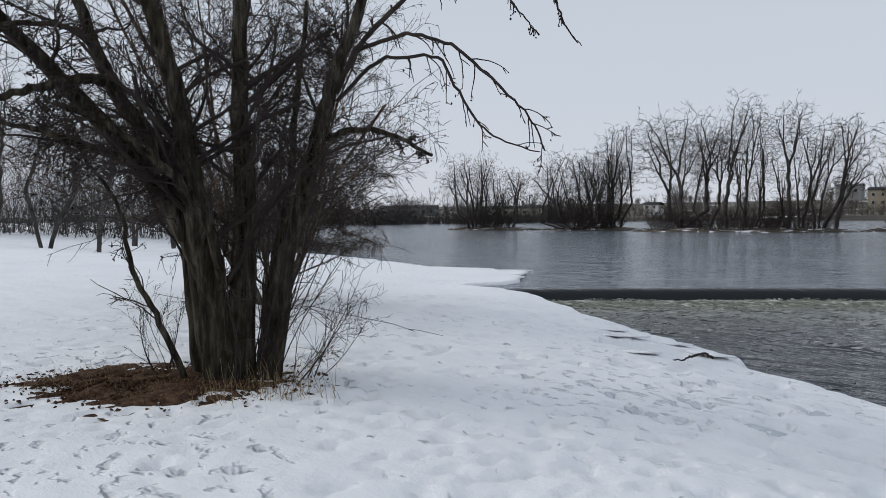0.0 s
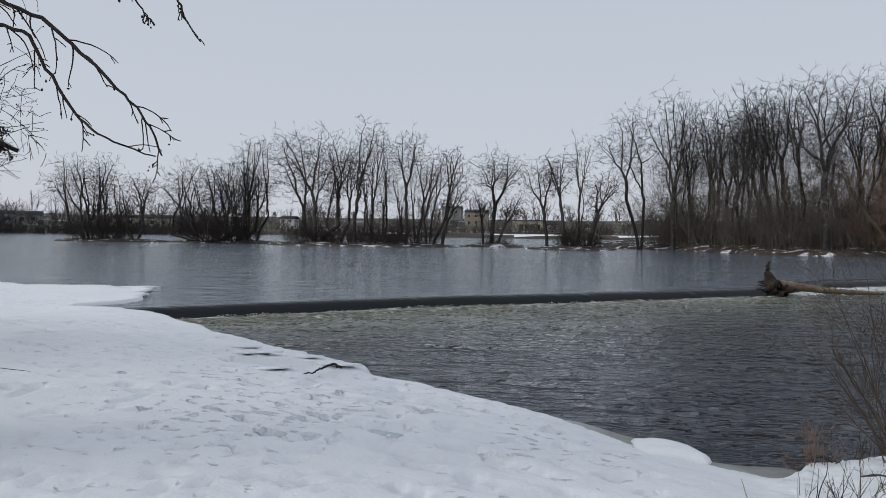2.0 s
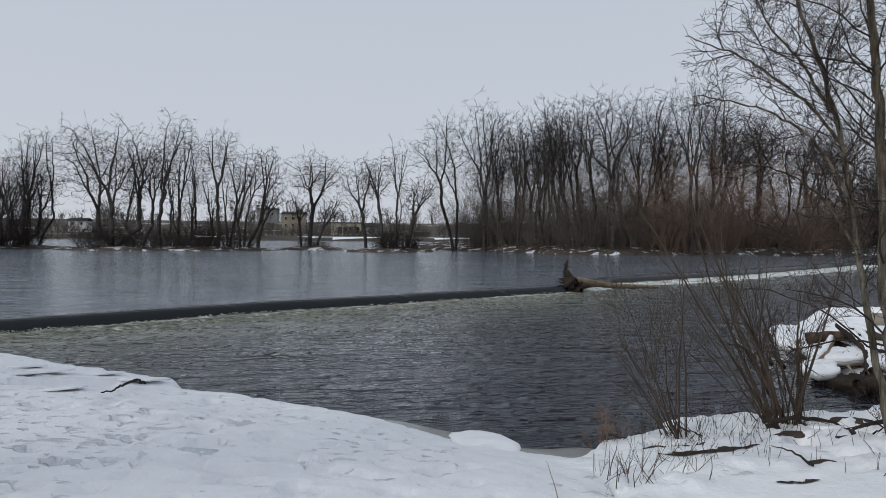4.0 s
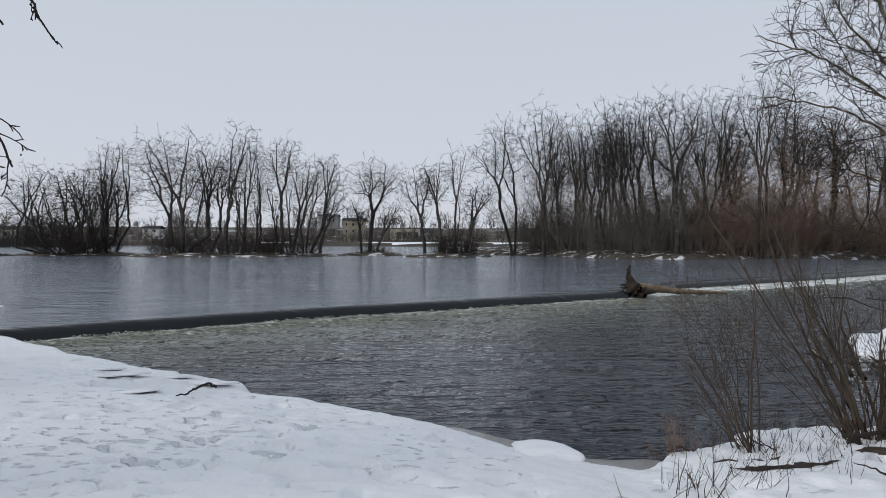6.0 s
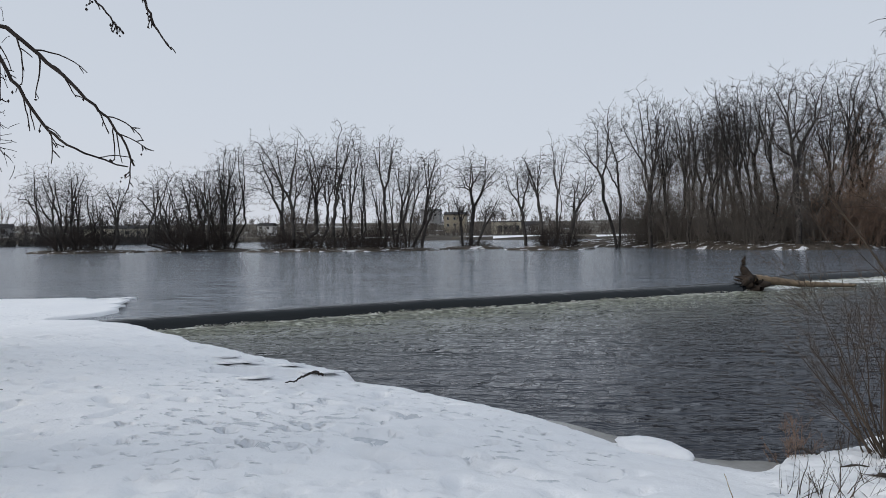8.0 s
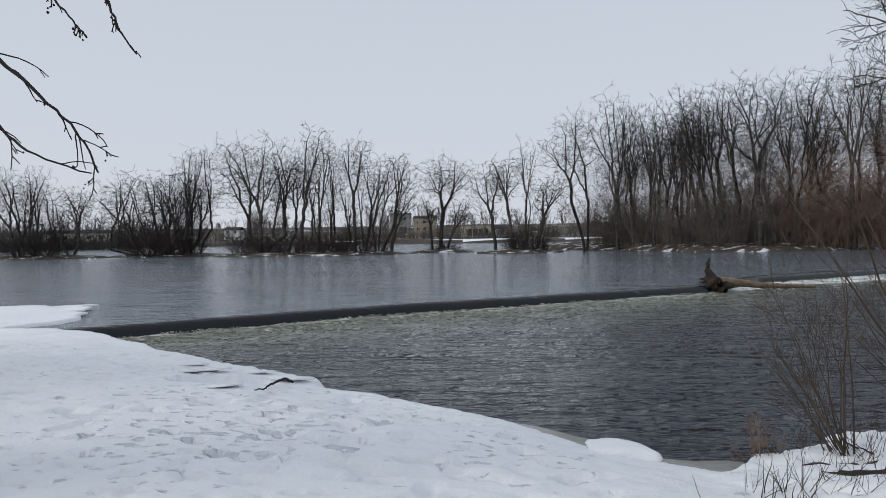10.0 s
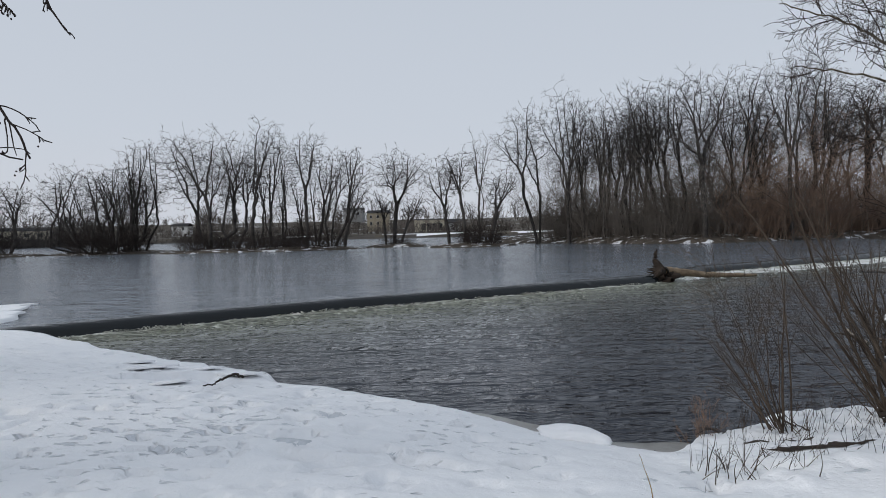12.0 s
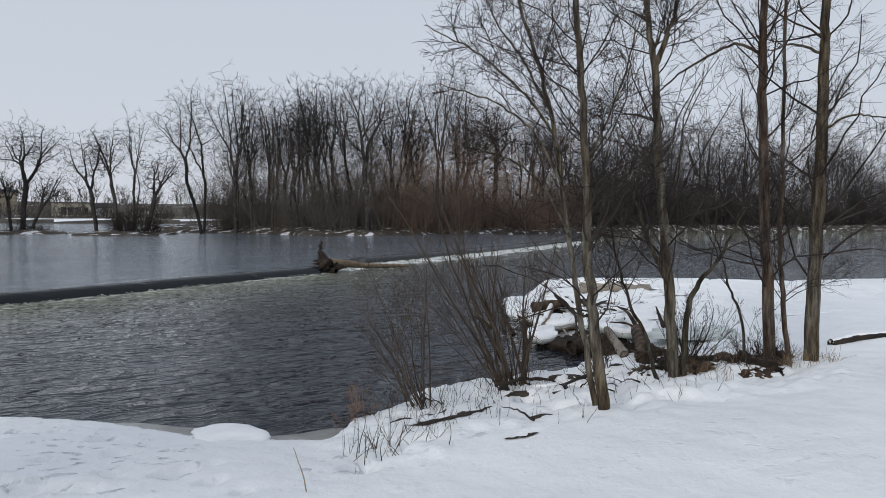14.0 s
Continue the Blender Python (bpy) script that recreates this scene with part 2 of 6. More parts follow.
CHURN = mottled("churned_water_and_foam", 5.0, [(0.36, (0.04, 0.045, 0.036)), (0.47, (0.12, 0.125, 0.095)), (0.56, (0.27, 0.28, 0.22)), (0.70, (0.72, 0.73, 0.68))], 0.4, 9.0, 0.05, (1.0, 1.6, 1))
SLUSH_SHADE = mottled("wet_slush_and_shade", 6.0, [(0.3, (0.50, 0.53, 0.56)), (0.7, (0.78, 0.80, 0.83))], 0.5, 18.0, 0.03, spec=0.4)
STUMP = mottled("brown_rotten_wood", 5.0, [(0.36, (0.012, 0.009, 0.007)), (0.5, (0.05, 0.034, 0.023)), (0.68, (0.15, 0.105, 0.075))], 0.9, 16.0, 0.05, (1, 1, 0.4))
LOGWOOD = mottled("barkless_log", 1.2, [(0.3, (0.10, 0.07, 0.05)), (0.6, (0.27, 0.20, 0.13)), (0.8, (0.38, 0.31, 0.23))], 0.85, 12.0, 0.03, (1.5, 1.5, 4))
# root wood, kept near black as it also fills in a hollow's shade
ROOTS = mottled("root_wood", 3.0, [(0.3, (0.011, 0.009, 0.008)), (0.7, (0.052, 0.038, 0.029))], 0.9, 14.0, 0.04)
WALL_TAN = mottled("tan_masonry", 0.4, [(0.3, (0.24, 0.21, 0.16)), (0.7, (0.32, 0.28, 0.21))], 0.9)
WALL_CREAM = mottled("cream_siding", 0.3, [(0.3, (0.36, 0.33, 0.26)), (0.7, (0.46, 0.43, 0.35))], 0.9)
WALL_WHITE = mottled("white_siding", 0.3, [(0.3, (0.42, 0.42, 0.42)), (0.7, (0.55, 0.55, 0.55))], 0.9)
ROOF = mottled("dark_roofing", 0.5, [(0.3, (0.06, 0.06, 0.065)), (0.7, (0.11, 0.11, 0.115))], 0.9)
GLASS_DARK = mottled("dark_window", 0.5, [(0.3, (0.02, 0.022, 0.025)), (0.7, (0.04, 0.042, 0.045))], 0.2, spec=0.5)
PAINT_GREY = mottled("weathered_grey_paint", 1.0, [(0.3, (0.20, 0.20, 0.20)), (0.7, (0.30, 0.30, 0.30))], 0.8)

# ---- helpers for meshes ----


def mesh_object(name, verts, faces, mat, parent=None, label="", smooth=True):
    """One mesh from arrays; under parent where given."""
    me = bpy.data.meshes.new(name)
    verts, faces = np.asarray(verts, np.float32), np.asarray(faces, np.int32)
    k = faces.shape[1]
    me.vertices.add(len(verts))
    me.vertices.foreach_set("co", verts.ravel())
    me.loops.add(faces.size)
    me.loops.foreach_set("vertex_index", faces.ravel())
    me.polygons.add(len(faces))
    me.polygons.foreach_set("loop_start", np.arange(0, faces.size, k, dtype=np.int32))
    me.update(calc_edges=True)
    me.materials.append(mat)
    if smooth:
        me.polygons.foreach_set("use_smooth", np.ones(len(me.polygons), bool))
    me.update()
    ob = new(name, me)
    ob.parent = parent
    return tagged(ob, label)


def part(name, bm, mat, parent, label=""):
    me = bpy.data.meshes.new(name)
    bm.to_mesh(me)
    bm.free()
    me.materials.append(mat)
    ob = new(name, me)
    ob.parent = parent
    return tagged(ob, label)


def empty(name, x, y, z, label, category, group="", turn=0.0):
    ob = new(name)
    ob.matrix_basis = pose(x, y, z, 0, 0, turn)
    return tagged(ob, label, category, group)


def box_bm(bm, x0, y0, z0, x1, y1, z1):
    v = [bm.verts.new((x, y, z)) for z in (z0, z1) for y in (y0, y1) for x in (x0, x1)]
    for f in ((0, 2, 3, 1), (4, 5, 7, 6), (0, 1, 5, 4), (2, 6, 7, 3), (0, 4, 6, 2), (1, 3, 7, 5)):
        bm.faces.new([v[i] for i in f])
    return bm


def box(*a):
    return box_bm(bmesh.new(), *a)


def fbm(x, y, scale, octaves=4, seed=0):
    """Smooth value noise on arrays, about -1 to 1."""
    total, amp, norm = 0.0, 1.0, 0.0
    for o in range(octaves):
        u, v = x * scale + 17.3 * o + seed * 5.1, y * scale - 9.7 * o + seed * 3.7
        iu, iv = np.floor(u), np.floor(v)
        fu, fv = u - iu, v - iv
        fu, fv = fu * fu * (3 - 2 * fu), fv * fv * (3 - 2 * fv)

        def h(a, b):
            s = np.sin(a * 127.1 + b * 311.7 + seed * 74.7 + o * 13.1) * 43758.5453
            return s - np.floor(s)

        val = (h(iu, iv) * (1 - fu) + h(iu + 1, iv) * fu) * (1 - fv) + (h(iu, iv + 1) * (1 - fu) + h(iu + 1, iv + 1) * fu) * fv
        total = total + amp * (2 * val - 1)
        norm += amp
        amp *= 0.5
        scale *= 2.03
    return total / norm


def grid_faces(nx, ny):
    i = np.arange(nx * ny).reshape(ny, nx)
    return np.stack([i[:-1, :-1], i[:-1, 1:], i[1:, 1:], i[1:, :-1]], -1).reshape(-1, 4)


def spaced(stops):
    """Coordinates from (start, step) runs, ending at the last start."""
    out = []
    for (a, s), (b, _) in zip(stops, stops[1:]):
        out.append(np.linspace(a, b, max(1, round((b - a) / s)), endpoint=False))
    return np.concatenate(out + [[stops[-1][0]]])


# ---- wood: branching tubes ----


class Wood:
    """Collects tapered tubes by level and turns them into meshes."""

    def __init__(self, seed):
        self.rng = np.random.default_rng(seed)
        self.tubes, self.group = [], 0

    def limb(self, p, d, length, r0, r1, n, wander, lift, level):
        pts, d = np.empty((n + 1, 3)), np.array(d, float)
        pts[0] = p
        push = self.rng.normal(0, wander, (n, 3))
        push[:, 2] += lift
        for i in range(n):
            d = d + push[i]
            d /= math.sqrt(d @ d) + 1e-9
            pts[i + 1] = pts[i] + d * (length / n)
        self.tubes.append((pts, r0 + (r1 - r0) * np.arange(n + 1) / n, level, self.group))
        return pts

    def along(self, points, r0, r1, level, n=12, rough=0.0):
        """A limb through a few given places."""
        c = np.array(points, float)
        c = np.vstack([2 * c[0] - c[1], c, 2 * c[-1] - c[-2]])
        out = []
        for i in range(1, len(c) - 2):
            for s in np.linspace(0, 1, n, endpoint=False):
                a, b, g, h = c[i - 1], c[i], c[i + 1], c[i + 2]
                out.append(0.5 * (2 * b + (g - a) * s + (2 * a - 5 * b + 4 * g - h) * s * s + (3 * b - a - 3 * g + h) * s**3))
        out = np.array(out + [c[-2]])
        if rough:
            out[1:] += self.rng.normal(0, rough, out[1:].shape)
        self.group += 1
        self.tubes.append((out, np.linspace(r0, r1, len(out)), level, self.group))
        return out

    def groups(self, low):
        return sorted({t[3] for t in self.tubes if t[2] >= low})

    def forget(self, group):
        self.tubes = [t if t[3] != group else (*t[:3], -1) for t in self.tubes]

    def sprout(self, pts, r0, r1, level, spec, split=True):
        """Children along a limb, and theirs in turn; each first child starts a group."""
        if level >= len(spec["count"]):
            return
        rng = self.rng
        total = np.linalg.norm(np.diff(pts, axis=0), axis=1).sum()
        for _ in range(rng.poisson(spec["count"][level])):
            if level == 0 and split:
                self.group += 1
            f = spec["first"][level] + (1 - spec["first"][level]) * rng.random() ** spec.get("bias", 0.8)
            k = min(int(f * (len(pts) - 1)), len(pts) - 2)
            s = f * (len(pts) - 1) - k
            p = pts[k] * (1 - s) + pts[k + 1] * s
            tan = pts[k + 1] - pts[k]
            tan /= np.linalg.norm(tan) + 1e-9
            side = np.cross(tan, rng.normal(0, 1, 3))
            side /= np.linalg.norm(side) + 1e-9
            a = radians(rng.normal(spec["angle"][level], 10))
            d = tan * math.cos(a) + side * math.sin(a)
            length = total * spec["ratio"][level] * (1.15 - 0.6 * f) * rng.uniform(0.6, 1.25)
            here = r0 + (r1 - r0) * f
            ra = max(here * spec.get("slender", 0.55), spec["thin"])
            rb = max(ra * 0.35, spec["thin"] * 0.7)
            q = self.limb(p, d, length, ra, rb, spec["segs"][level], spec["wander"][level], spec["lift"][level], level + 1)
            self.sprout(q, ra, rb, level + 1, spec)

    def mesh(self, low, high, group=None):
        """Vertices and faces of all tubes of these levels, tubes of one length at a time."""
        sets, verts, faces, base = {}, [], [], 0
        for pts, rad, level, g in self.tubes:
            if low <= level <= high and (g == group if group is not None else True):
                sets.setdefault((len(pts), (9, 6, 4, 3, 3, 3)[min(level, 5)]), []).append((pts, rad))
        for (n, sides), some in sets.items():
            pts, rad = np.array([p for p, _ in some]), np.array([r for _, r in some])
            tan = np.gradient(pts, axis=1)
            tan /= np.linalg.norm(tan, axis=2, keepdims=True) + 1e-9
            ref = np.where(np.abs(tan[:, :1, 2:]) < 0.9, np.array([0.0, 0.0, 1.0]), np.array([1.0, 0.0, 0.0]))
            u = np.cross(tan, ref)
            u /= np.linalg.norm(u, axis=2, keepdims=True) + 1e-9
            v = np.cross(tan, u)
            ang = np.arange(sides) * 2 * np.pi / sides
            ring = pts[:, :, None] + rad[:, :, None, None] * (np.cos(ang)[:, None] * u[:, :, None] + np.sin(ang)[:, None] * v[:, :, None])
            verts.append(ring.reshape(-1, 3))
            i = base + np.arange(len(some) * n * sides).reshape(len(some), n, sides)
            j = np.roll(i, -1, 2)
            faces.append(np.stack([i[:, :-1], j[:, :-1], j[:, 1:], i[:, 1:]], -1).reshape(-1, 4))
            base += len(some) * n * sides
        if not verts:
            return np.zeros((0, 3)), np.zeros((0, 4), int)
        return np.concatenate(verts), np.concatenate(faces)


class Growth:
    """Branches that grow step by step towards points scattered in a crown, sharing the points among them."""

    def __init__(self, rng):
        self.rng, self.above = rng, []
        self.nodes, self.heading = np.zeros((0, 3)), np.zeros((0, 3))

    def stem(self, line):
        first = len(self.nodes)
        self.nodes = np.vstack([self.nodes, line])
        self.heading = np.vstack([self.heading, np.gradient(line, axis=0)])
        self.above.extend([-1, *range(first, first + len(line) - 1)])
        return first + len(line) - 1

    def reach(self, aim, active, step, far, kill, keep_on, wander, up, rounds):
        """active: the nodes that may sprout at first; all that grow from them may, too."""
        rng, fresh = self.rng, np.array(active)
        near, best = np.full(len(aim), 1e9), np.zeros(len(aim), int)
        born = np.zeros(9400, int)
        for _ in range(rounds):
            d = ((aim[:, None] - self.nodes[fresh][None]) ** 2).sum(2)
            k = d.argmin(1)
            dk = d[np.arange(len(aim)), k]
            closer = dk < near
            near[closer], best[closer] = dk[closer], fresh[k[closer]]
            keep = (near > kill * kill) & (born[best] < 3)
            aim, near, best = aim[keep], near[keep], best[keep]
            pull = near < far * far
            if not pull.any():
                return
            who = np.unique(best[pull])
            born[who] += 1
            d = aim[pull] - self.nodes[best[pull]]
            d /= np.linalg.norm(d, axis=1, keepdims=True) + 1e-9
            total = np.zeros((len(self.nodes), 3))
            np.add.at(total, best[pull], d)
            go = total[who]
            go /= np.linalg.norm(go, axis=1, keepdims=True) + 1e-9
            old = self.heading[who] / (np.linalg.norm(self.heading[who], axis=1, keepdims=True) + 1e-9)
            go = go + keep_on * old + rng.normal(0, wander, go.shape) + (0, 0, up)
            go /= np.linalg.norm(go, axis=1, keepdims=True) + 1e-9
            fresh = np.arange(len(self.nodes), len(self.nodes) + len(who))
            self.nodes, self.heading = np.vstack([self.nodes, self.nodes[who] + go * step]), np.vstack([self.heading, go])
            self.above.extend(who.tolist())
            if len(self.nodes) > 8600:
                return

    def fork(self, i, goals, step, outer, depth=0):
        """A limb from node i that divides among its goals."""
        c = goals.mean(0)
        one = len(goals) == 1
        end = c if one else self.nodes[i] + (c - self.nodes[i]) * self.rng.uniform(0.18, 0.42)
        n = max(2, round(float(np.linalg.norm(end - self.nodes[i])) / step))
        for _ in range(n):
            d = end - self.nodes[i]
            old = self.heading[i] / (np.linalg.norm(self.heading[i]) + 1e-9)
            go = d / (np.linalg.norm(d) + 1e-9) + 0.35 * old + self.rng.normal(0, 0.15, 3) + (0, 0, 0.08)
            go /= np.linalg.norm(go) + 1e-9
            self.nodes, self.heading = np.vstack([self.nodes, self.nodes[i] + go * step]), np.vstack([self.heading, go])
            self.above.append(i)
            i = len(self.nodes) - 1
            if depth > 1 or one:
                outer.append(i)
        if one:
            return
        away = goals - self.nodes[i]
        away /= np.linalg.norm(away, axis=1, keepdims=True) + 1e-9
        axis = np.linalg.svd(away - away.mean(0))[2][0]
        side = (away - away.mean(0)) @ axis
        cut = np.sort(side)[len(side) // 2] if len(side) > 3 else side.mean()
        for half in (side >= cut, side < cut):
            if half.any():
                self.fork(i, goals[half], step, outer, depth + 1)

    def tubes(self, w, tip, power=2.02):
        """Girths by what each limb carries; adds the limbs to w. Returns the ends."""
        kids = [[] for _ in self.nodes]
        for i, j in enumerate(self.above):
            if j >= 0:
                kids[j].append(i)
        area = np.zeros(len(self.nodes))
        for i in range(len(self.nodes) - 1, -1, -1):
            area[i] = sum(area[k] for k in kids[i]) if kids[i] else tip**power
        rad = area ** (1 / power)
        stack = [(i, -1) for i, j in enumerate(self.above) if j < 0]
        while stack:
            i, j = stack.pop()
            chain = [j, i] if j >= 0 else [i]
            while kids[i]:
                main = max(kids[i], key=lambda k: area[k])
                stack.extend((k, i) for k in kids[i] if k != main)
                i = main
                chain.append(i)
            pts, r = self.nodes[chain], rad[chain]
            if j >= 0:
                r = np.concatenate([[r[1]], r[1:]])
            while len(pts) > 1:
                level = 0 if r[0] > 0.13 else 1 if r[0] > 0.055 else 2 if r[0] > 0.032 else 3
                n = max(2, int((r > (0.13, 0.055, 0.032, 0.0)[level]).sum()) + 1)
                w.tubes.append((pts[:n].copy(), r[:n], level, w.group))
                pts, r = pts[n - 1:], r[n - 1:]
        return [i for i in range(len(self.nodes)) if not kids[i]]


def far_tree(seed, height, wide, low=0.35, stems=1, lean=0.0, foot=0.0, points=1000, bark=None, name="bare_tree", label="", group="bare trees along the river", tip=0.0135, twigs=4, deep=0.85, limbs=0):
    """A leafless tree: trunk with its limbs, and a crown of twigs. low: where the crown begins; foot: how far the stems stand apart."""
    w = Wood(seed)
    rng = w.rng
    g = Growth(rng)
    points = int(points * 0.66)
    low *= 0.68
    wide *= 1.14
    sway = rng.normal(0, 0.045 * height)
    mid, half = height * (0.5 + 0.5 * low), height * 0.5 * (1 - low)
    rx, ry = 0.5 * wide, 0.5 * wide * deep
    tops = []
    for k in range(stems):
        a = 2 * np.pi * (k + 0.4 * rng.random()) / stems + 0.2
        off = foot * math.sqrt(rng.uniform(0.3, 1)) if stems > 1 else 0.0
        out = rng.uniform(0.3, 0.55) if stems > 1 else 0.05
        high = height * low * rng.uniform(0.55, 1.0)
        share = high / height
        top = np.array([lean * share + rng.normal(0, 0.03) * high + off * math.cos(a) + rx * out * math.cos(a), off * math.sin(a) + ry * out * math.sin(a), high])
        base = np.array([off * math.cos(a), off * math.sin(a), -0.5])
        n = max(4, int(np.linalg.norm(top - base) / (height / 40)))
        s = np.linspace(0, 1, n + 1)[:, None]
        kink = np.cumsum(rng.normal(0, 0.025, (n + 1, 3)) * (1, 1, 0.2), 0) * np.sin(np.pi * s)
        line = base + (top - base) * s + (top - base) * (1, 1, 0) * (s**1.6 - s) * 0.8 + kink
        tops.append(g.stem(line))
    # the great limbs fork on their way to the rim of the crown; branches and twigs grow about them
    n = limbs or int(7 + 1.2 * wide + 1.5 * stems)
    d = rng.normal(0, 1, (6 * n, 3))
    d /= np.linalg.norm(d, axis=1, keepdims=True)
    d *= rng.uniform(0.55, 1.0, (6 * n, 1))
    d = d[rng.random(6 * n) < np.clip(0.2 + 0.9 * (d[:, 2] + 0.45), 0, 1)][:n]
    goal = np.array((lean, sway, mid)) + d * (rx, ry, half * 0.92)
    goal[:, 0] += lean * 0.3 * d[:, 2]
    away = [(g.nodes[t][:2] - (lean * low, 0)) / (np.linalg.norm(g.nodes[t][:2] - (lean * low, 0)) + 0.2) for t in tops]
    owner = np.argmax([((goal[:, :2] - (lean, 0)) / (rx, ry)) @ q + 0.15 * rng.normal(0, 1, len(goal)) for q in away], 0)
    outer = []
    for k, t in enumerate(tops):
        if (owner == k).any():
            g.fork(t, goal[owner == k], height / 50, outer)
    outer = np.array(outer)
    aim = g.nodes[outer[rng.integers(0, len(outer), 2 * points)]] + rng.normal(0, 1, (2 * points, 3)) * (rx * 0.2 + 0.2, ry * 0.2 + 0.2, half * 0.13) + (0, 0, half * 0.09)
    g.reach(aim, outer, height / 62, height * 0.11, height * 0.021, 0.75, 0.12, 0.26, 60)
    ends = g.tubes(w, tip)
    for i in ends:
        for _ in range(twigs):
            q = g.heading[i] / (np.linalg.norm(g.heading[i]) + 1e-9) + rng.normal(0, 0.6, 3)
            w.limb(g.nodes[i], q + np.array((0, 0, 0.42)), rng.uniform(0.3, 1.0) * height / 20, tip * 0.85, tip * 0.5, 1, 0.0, 0.0, 3)
    top = max(t[0][:, 2].max() for t in w.tubes)
    for t in w.tubes:
        t[0][:, 2] *= height / top
    ob = tagged(new(name), label, "tree", group)
    mesh_object("trunk", *w.mesh(0, 1), bark or BARK_FAR, ob)
    mesh_object("crown", *w.mesh(2, 5), TWIG_FAR, ob)
    return ob


def put(ob, x, y, z, turn=0.0, size=1.0, wide=1.0):
    ob.matrix_basis = pose(x, y, z, 0, 0, turn) @ Matrix.Diagonal((size * wide, size * wide, size, 1))
    return ob


def again(ob, x, y, z, turn=0.0, size=1.0, wide=1.0):
    old = ob.matrix_basis.copy()
    ob.matrix_basis = Matrix.Identity(4)
    c = copy_thing(ob, pose(x, y, z, 0, 0, turn) @ Matrix.Diagonal((size * wide, size * wide, size, 1)))
    ob.matrix_basis = old
    return c

# ---- ground: one sheet with the snowy bank, the river bed and the far fields ----
SHORE = [(-1500, 700), (-300, 190), (-150, 105), (-80, 52), (-46, 27), (-34, 24), (-28, 24.5), (-21, 22.2), (-16.8, 20.4), (-14, 20.9), (-11.9, 19.2),
         (-10.8, 17.5), (-10.7, 16.4), (-11.4, 15.5), (-9.0, 15.25), (-7.5, 14.4), (-5.8, 13.1), (-4.4, 12.05), (-2.65, 11.0), (-2.4, 10.35), (-1.1, 9.6),
         (-0.2, 8.8), (0.5, 8.2), (1.1, 7.5), (1.9, 6.9), (2.4, 6.6), (2.9, 7.05), (3.5, 7.3), (4.3, 8.0), (5.4, 7.85), (6.4, 7.9), (7.4, 8.15)]
POINT = [(8.4, 8.05), (9.4, 8.5), (9.5, 9.3), (8.8, 9.9), (8.6, 10.5), (8.9, 11.2), (10.1, 14.2), (12.1, 16.0), (15.3, 19.2), (16.9, 18.4), (20.0, 16.9),
         (22.0, 15.0), (26.2, 14.5), (30, 13), (60, 4), (300, -60), (1500, -300)]
OUTLINE = np.array(SHORE + POINT + [(1500, -1500), (-1500, -1500)], float)


def shore_distance(x, y, outline=OUTLINE):
    """Metres from the waterline, positive on land."""
    d2, inside = np.full(x.shape, 1e12), np.zeros(x.shape, bool)
    for (ax, ay), (bx, by) in zip(outline, np.roll(outline, -1, 0)):
        ex, ey = bx - ax, by - ay
        s = np.clip(((x - ax) * ex + (y - ay) * ey) / (ex * ex + ey * ey), 0, 1)
        d2 = np.minimum(d2, (x - ax - s * ex) ** 2 + (y - ay - s * ey) ** 2)
        if ay != by:
            inside ^= ((ay > y) != (by > y)) & (x < ex * (y - ay) / (by - ay) + ax)
    return np.where(inside, 1, -1) * np.sqrt(d2)


def smooth(a, b, v):
    s = np.clip((v - a) / (b - a), 0, 1)
    return s * s * (3 - 2 * s)


def ground_height(x, y):
    """The plain shape of the land, without its small relief."""
    d = shore_distance(x, y) + (0.16 * fbm(x, y, 1.1, 3, 4) + 0.13 * np.abs(fbm(x, y, 2.6, 2, 14)) - 0.04) * smooth(30, 12, np.hypot(x, y))
    dd = np.maximum(d, 0)
    up = smooth(12.0, 16.0, y) * smooth(-6.0, -10.5, x)
    bank = 0.14 + 0.31 * up + 0.90 * (1 - np.exp(-dd / 4.6)) * (1 - 0.75 * up) + 0.75 * smooth(12, 60, -x) * smooth(2, 20, dd)
    low = 0.16 + 0.30 * (1 - np.exp(-dd / 2.0))
    k = smooth(7.6, 9.2, y) * smooth(7, 8.5, x) + smooth(11, 16, x)
    land = bank * (1 - np.clip(k, 0, 1)) + low * np.clip(k, 0, 1)
    z = np.where(d > 0, land, 0) * smooth(-0.05, 0.13, d) - 0.7 * smooth(0.0, -0.5, d)
    far = smooth(168, 176, y + 0.2 * x + 6 * fbm(x, y, 0.02, 2, 8)) * (y > 60)
    rise = 1.3 + 0.012 * np.clip(y - 175, 0, 400) + 6 * smooth(250, 600, y) + 2.0 * fbm(x, y, 0.006, 3, 2) * smooth(180, 320, y)
    z = np.where(far > 0, -0.7 + far * (rise + 0.7), z)
    return z, d


gx = spaced([(-1500, 150), (-300, 40), (-100, 8), (-40, 2), (-20, 0.4), (-12, 0.09), (-7, 0.055), (4, 0.07), (10, 0.12), (22, 0.5), (30, 3), (60, 15), (160, 40), (400, 150), (1500, 1)])
gy = spaced([(-1500, 300), (-200, 40), (-40, 6), (-6, 1), (1, 0.08), (4, 0.05), (11, 0.08), (15, 0.14), (20, 0.3), (26, 1.5), (50, 8), (160, 3), (190, 8), (300, 20), (600, 60), (1500, 1)])
X, Y = np.meshgrid(gx, gy)
Z, D = ground_height(X, Y)
rng = np.random.default_rng(11)
rough = smooth(1.9, 2.9, X) * smooth(9.5, 8, X) * smooth(5.0, 5.9, Y + 0.15 * X)
rough = np.maximum(rough, smooth(7.6, 8.6, X) * smooth(8.5, 9.5, Y) * smooth(17, 14, X) * 0.8)
lumps = fbm(X, Y, 1.7, 3, 31)
